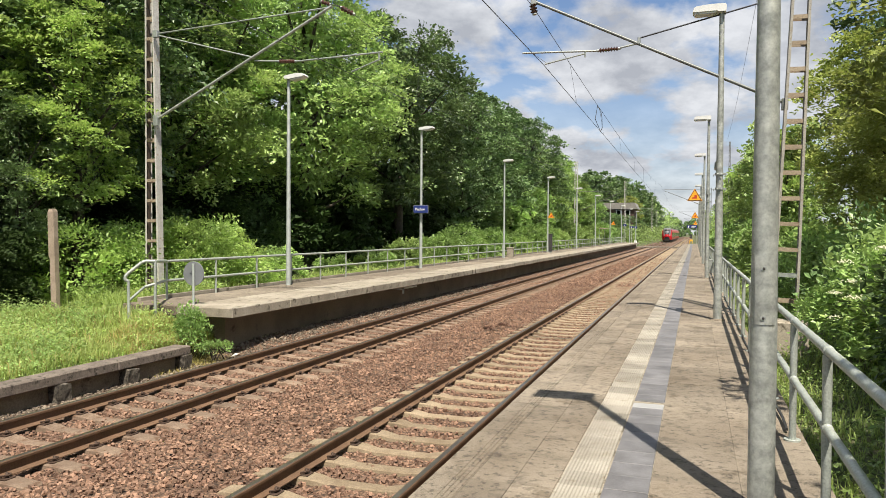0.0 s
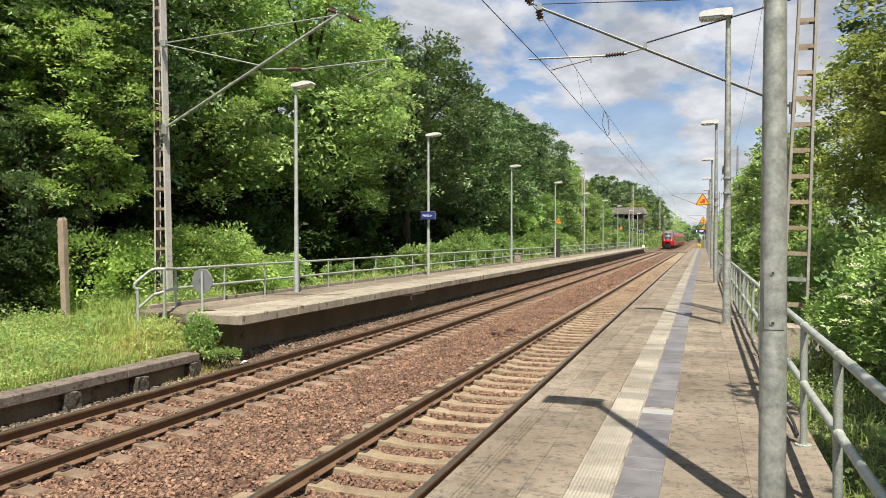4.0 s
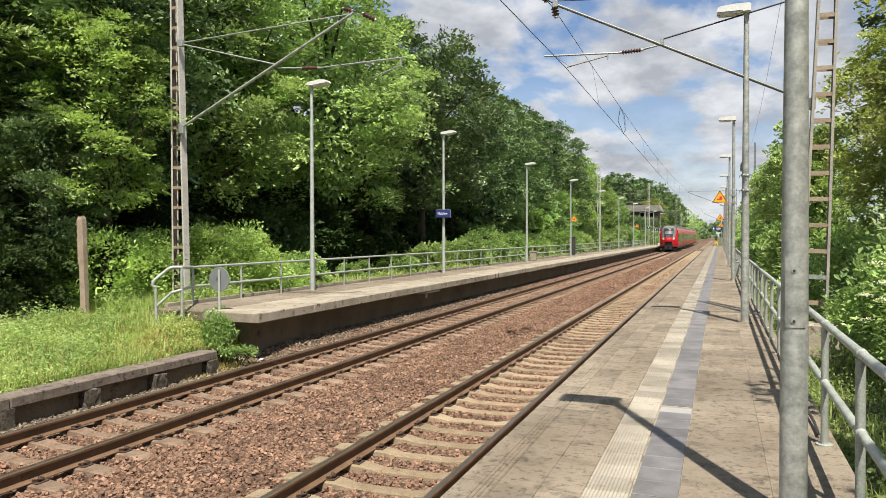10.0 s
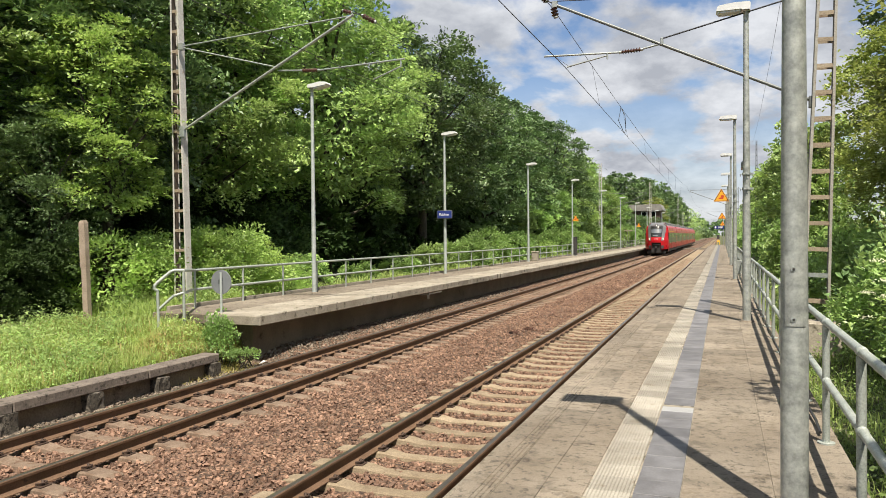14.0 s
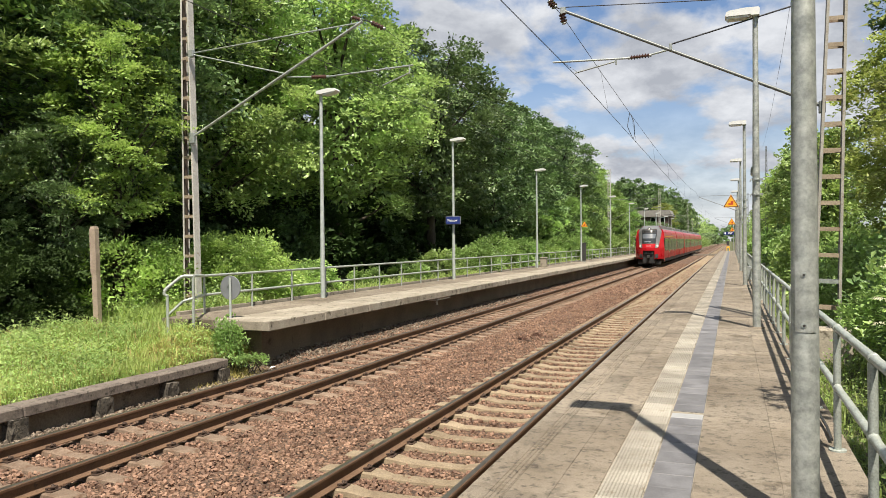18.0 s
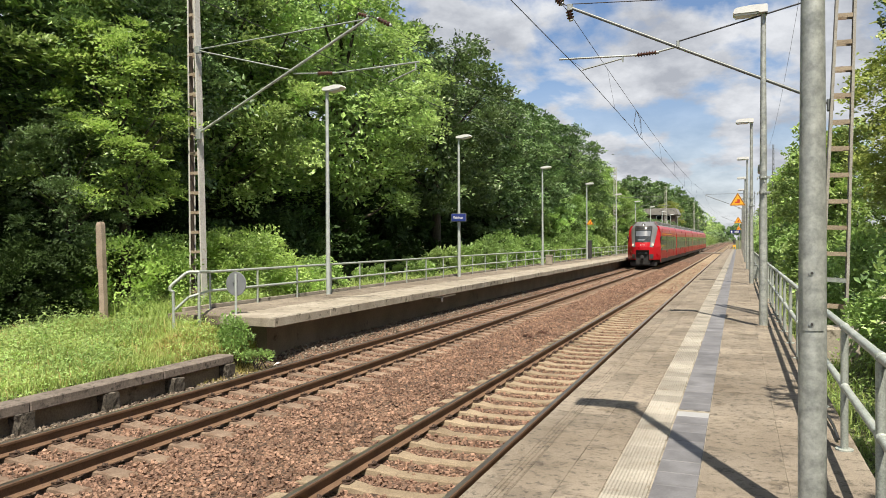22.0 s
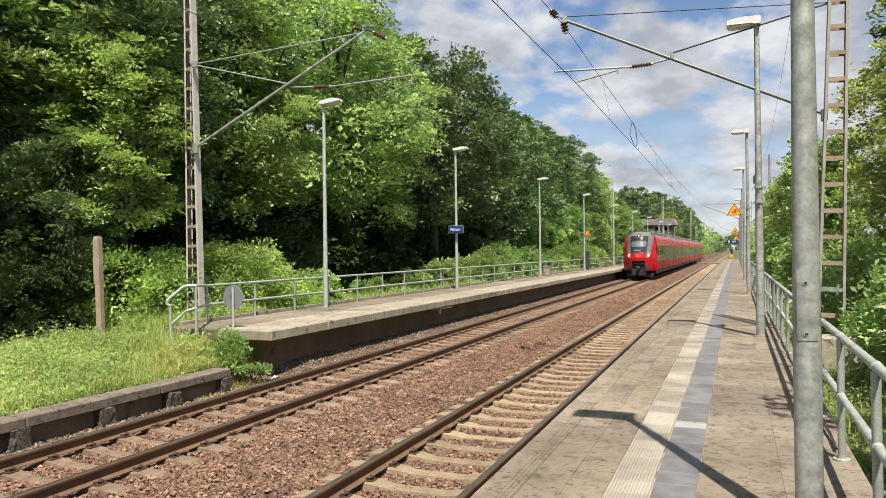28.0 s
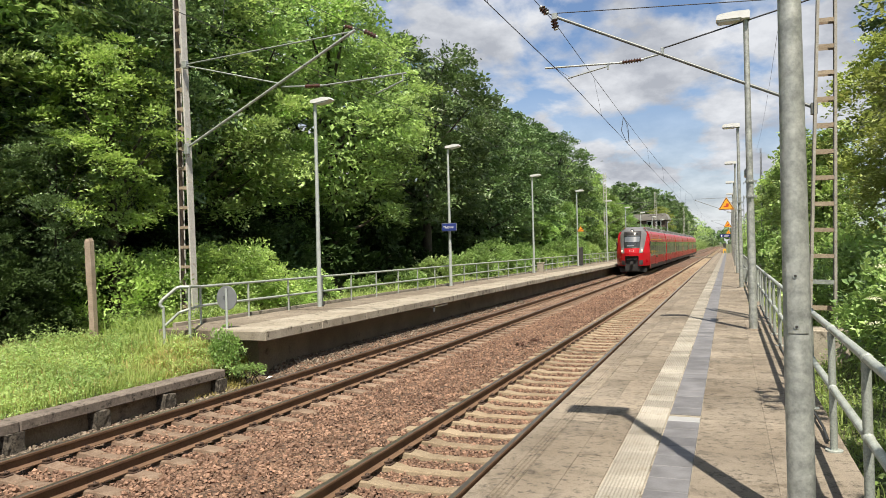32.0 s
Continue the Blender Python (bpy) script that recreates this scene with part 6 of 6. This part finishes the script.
FINE = [bush_proto(134, 2.6, 1.35, 9500, 0.1, L_PALE, 30), bush_proto(135, 2.4, 1.3, 9500, 0.085, L_PALE, 28)]
FINE_R = [bush_proto(136, 2.6, 1.35, 6800, 0.11, L_MID, 30), bush_proto(137, 2.4, 1.3, 6800, 0.105, L_DARK, 28)]
SHRUB = [bush_proto(131, 2.6, 1.35, 2900, 0.18, L_LIGHT, 24), bush_proto(132, 2.2, 1.2, 2500, 0.18, L_MID, 20), bush_proto(133, 1.7, 1.0, 2500, 0.15, L_LIGHT, 16)]
for x, y, k, s in [(-16.0, 15.9, 0, 1.05), (-15.1, 19.5, 0, 1.12), (-16.3, 18.5, 1, 1.05), (-14.0, 21.3, 2, 0.6), (-16.4, 20.6, 0, 1.1), (-15.2, 24.0, 1, 0.8), (-14.6, 28.0, 2, 0.75), (-15.0, 33.0, 2, 0.9), (-14.8, 37.0, 1, 0.9),
                   (-14.4, 41.5, 0, 0.95), (-14.6, 45.5, 0, 1.15), (-14.4, 50.0, 2, 1.1), (-15.0, 54.0, 0, 1.1), (-14.6, 60.0, 1, 1.1), (-14.4, 66.0, 0, 1.2), (-14.8, 72.0, 0, 1.3), (-14.6, 79.0, 1, 1.3), (-14.6, 87.0, 0, 1.4),
                   (-14.8, 95.0, 0, 1.5), (-15.0, 103.0, 0, 1.6), (-15.4, 112.0, 1, 1.7), (-15.6, 122.0, 0, 1.7), (-15.6, 134.0, 0, 1.7)]:
    plant_tree(FINE if y < 22 else SHRUB, min(k, 1) if y < 22 else k, x, y, s, r.uniform(0, 360), "bush", "bright green leafy bush behind the far platform", "bushes behind the far platform")
for x, y, k, s in [(4.1, 11.0, 1, 0.85), (3.5, 13.6, 0, 0.95), (4.2, 8.4, 1, 1.0), (4.2, 11.4, 1, 1.3), (4.1, 13.6, 0, 1.1), (4.3, 16.6, 1, 1.3), (3.2, 20.0, 0, 1.0), (3.4, 24.0, 1, 1.2), (3.6, 29.0, 0, 1.2), (3.6, 35.0, 1, 1.2), (3.6, 42.0, 0, 1.2), (3.7, 50.0, 1, 1.3),
                   (3.8, 60.0, 0, 1.4), (3.9, 72.0, 1, 1.4), (4.0, 86.0, 0, 1.4), (4.0, 102.0, 1, 1.4), (4.0, 120.0, 0, 1.4), (3.3, 5.8, 1, 1.0)]:
    plant_tree(FINE_R if y < 21 else SHRUB, k, x, y, s, r.uniform(0, 360), "bush", "green bush beyond the platform fence", "bushes beyond the near platform")
# saplings at the end of the far platform
SAPLING = [bush_proto(151, 1.75, 0.42, 1700, 0.125, L_LIGHT, 20), bush_proto(152, 0.8, 0.4, 900, 0.07, L_LIGHT, 10)]
plant_tree(SAPLING, 0, -10.5, 13.35, 0.47, 40, "bush", "small green sapling at the platform's corner", "saplings", -0.1, 1.5)
plant_tree(SAPLING, 1, -9.95, 13.45, 0.65, 100, "bush", "small green sapling at the platform's corner", "saplings", -0.15)


# woods far along the line
def far_woods(name, n, x0, x1, y0, y1, h, seed, mat, size=1.1):
    q = np.random.default_rng(seed)
    k = n // 60
    cx, cy = q.uniform(x0, x1, k), q.uniform(y0, y1, k)
    cz = ground_z(cx, cy) + q.uniform(0.1, 0.85, k) * h
    w = q.integers(0, k, n)
    v = q.normal(0, 1, (n, 3))
    v /= np.linalg.norm(v, axis=1, keepdims=True)
    p = np.stack([cx, cy, cz], -1)[w] + v * np.array([2.6, 3.5, 2.2])
    tagged(new(name, leaves_mesh(name, p, v, np.full(n, size), mat, q)), "distant green woods along the railway", "woods", kind="stuff")


far_woods("far_woods", 16000, -60, -17, 330, 900, 20, 31, L_MID)
far_woods("far_woods", 14000, 4, 45, 150, 900, 13, 32, L_MID, 0.75)
far_woods("far_woods", 9000, -90, 70, 850, 1200, 24, 33, L_DARK, 4.0)
far_woods("far_woods", 5000, -16, -11.5, 440, 900, 6, 35, L_DARK, 1.8)
far_woods("far_scrub", 14000, -16, -11.6, 150, 420, 3.0, 34, L_LIGHT, 0.42)


# ---- grass and weeds ----
def blades(name, n, x0, x1, y0, y1, h, seed, mat, label, skew=1.0, lift=None):
    """Bent grass blades, each of two pieces."""
    q = np.random.default_rng(seed)
    x, y = q.uniform(x0, x1, n), y0 + (y1 - y0) * q.uniform(0, 1, n) ** skew
    keep = np.sin(x * 2.1 + 1.3 * np.sin(y * 1.7)) + q.uniform(-1.2, 1.6, n) > -0.6
    x, y = x[keep], y[keep]
    n = len(x)
    z = ground_z(x, y) - 0.02
    hh = h * q.uniform(0.4, 1.3, n)
    a = q.uniform(0, 6.28, n)
    b = q.uniform(0.15, 0.8, n) * hh
    w = (0.003 + 0.006 * q.uniform(0, 1, n)) * (1 + y / 25)
    dx, dy = np.cos(a), np.sin(a)
    base = np.stack([x, y, z], -1)
    side = np.stack([-dy * w, dx * w, 0 * w], -1)
    mid = base + np.stack([dx * b * 0.35, dy * b * 0.35, hh * 0.6], -1)
    tip = base + np.stack([dx * b * 1.15, dy * b * 1.15, hh * q.uniform(0.62, 1.05, n)], -1)
    v = np.stack([base - side, base + side, mid + side * 0.8, mid - side * 0.8, tip], 1).reshape(-1, 3)
    i = np.arange(n)[:, None] * 5
    f = np.concatenate([i + np.array([[0, 1, 2]]), i + np.array([[0, 2, 3]]), i + np.array([[3, 2, 4]])], 0)
    return tagged(new(name, quads_mesh(name, v, f, mat)), label, "grass", kind="stuff")


def weeds(name, n, x0, x1, y0, y1, h, size, seed, mat, label, skew=1.0):
    """Low leafy weeds in patches."""
    q = np.random.default_rng(seed)
    x, y = q.uniform(x0, x1, n), y0 + (y1 - y0) * q.uniform(0, 1, n) ** skew
    mound = 0.55 + 0.3 * np.sin(x * 3 + y * 2.2) + 0.35 * np.sin(x * 7.1 - y * 5.3 + 2 * np.sin(y * 1.3)) + 0.3 * np.sin(x * 1.1 + y * 0.9)
    p = np.stack([x, y, ground_z(x, y) + h * q.uniform(0, 1, n) ** 1.2 * np.maximum(mound, 0.15)], -1)
    v = np.array([[0, 0, 1.0]]) + q.normal(0, 0.6, (n, 3))
    return tagged(new(name, leaves_mesh(name, p, v, np.full(n, size), mat, q)), label, "weeds", kind="stuff")


blades("meadow_grass", 42000, -15.5, -10.45, 4.5, 15.5, 0.27, 41, L_GRASS, "fresh green meadow grass beside the old wall")
weeds("meadow_weeds", 38000, -15.5, -10.5, 4.5, 15.5, 0.32, 0.05, 42, L_MEADOW, "low leafy weeds in the meadow")
weeds("meadow_herbs", 9000, -15.5, -10.9, 4.5, 14.0, 0.5, 0.085, 53, L_MEADOW, "broad-leaved herbs standing above the meadow grass")
weeds("edge_weeds", 14000, -16.2, -13.2, 14.4, 18.5, 0.95, 0.085, 50, L_MID, "tall leafy weeds along the wood's edge")
blades("tall_grass", 3600, -15.8, -13.2, 14.2, 18.5, 0.72, 43, L_GRASS, "tall seeding grass at the wood's edge")
blades("dry_grass", 5000, -11.6, -9.75, 11.6, 14.4, 0.2, 44, L_DRY, "straw-coloured dry grass at the wall's end")
blades("ballast_straw", 1600, -10.4, -9.75, 12.75, 14.3, 0.17, 54, L_DRY, "straw-coloured grass between wall and platform")
blades("meadow_straw", 4500, -15.5, -10.45, 4.5, 15.5, 0.30, 51, L_DRY, "pale dry stalks in the meadow")
weeds("meadow_flowers", 1100, -15, -10.6, 5.5, 13, 0.42, 0.036, 45, L_FLOWER, "small white clover flowers in the grass")
blades("bank_grass", 16000, -14.8, -12.95, 15.0, 75, 0.6, 46, L_GRASS, "long green grass behind the far platform", 1.5)
blades("verge_grass_rear", 7000, 1.0, 4.5, -6, 3.6, 0.35, 52, L_GRASS, "green grass beyond the platform fence")
blades("verge_grass", 24000, 1.0, 4.5, 3.5, 40, 0.22, 47, L_GRASS, "green grass beyond the platform fence", 1.8)
weeds("verge_weeds", 26000, 1.0, 4.5, 3.5, 30, 0.3, 0.06, 48, L_LIGHT, "leafy weeds beyond the platform fence", 1.6)
q = np.random.default_rng(49)
heads = np.stack([q.uniform(2.0, 3.0, 22), q.uniform(10.2, 13.6, 22), q.uniform(1.1, 2.5, 22)], -1)
florets = np.repeat(heads, 40, 0) + q.normal(0, 1, (880, 3)) * np.array([0.055, 0.055, 0.016])
tagged(new("elder_flowers", leaves_mesh("elder_flowers", florets, np.tile(np.array([[-0.3, -0.5, 0.8]]), (880, 1)), np.full(880, 0.03), L_FLOWER, q)), "flat cream elder flower heads on the bushes", "flowers", kind="stuff")

# a dark weed tuft between the tracks and scraps in the gravel
q = np.random.default_rng(61)
for i, (x, y, n) in enumerate(((-5.5, 19.9, 130), (-5.3, 20.7, 80))):
    v = q.normal(0, 1, (n, 3)) * np.array([0.12, 0.1, 0.05])
    v[:, 2] = np.abs(v[:, 2])
    tagged(new("weed_tuft", leaves_mesh("weed_tuft", v + np.array([x, y, -0.17]), v * 4, np.full(n, 0.06), M_DRYWEED, q)), "dark dried weed tuft on the ballast", "weed", kind="stuff")
tagged(part("paper_scrap", Geo().add([(-9.86, 13.94, -0.27), (-9.75, 13.97, -0.23), (-9.74, 14.07, -0.22), (-9.83, 14.05, -0.26), (-9.8, 14.0, -0.2)], [(0, 1, 4), (1, 2, 4), (2, 3, 4), (3, 0, 4)]), M_WHITE), "crumpled pale paper scrap in the gravel", "litter")

motions()
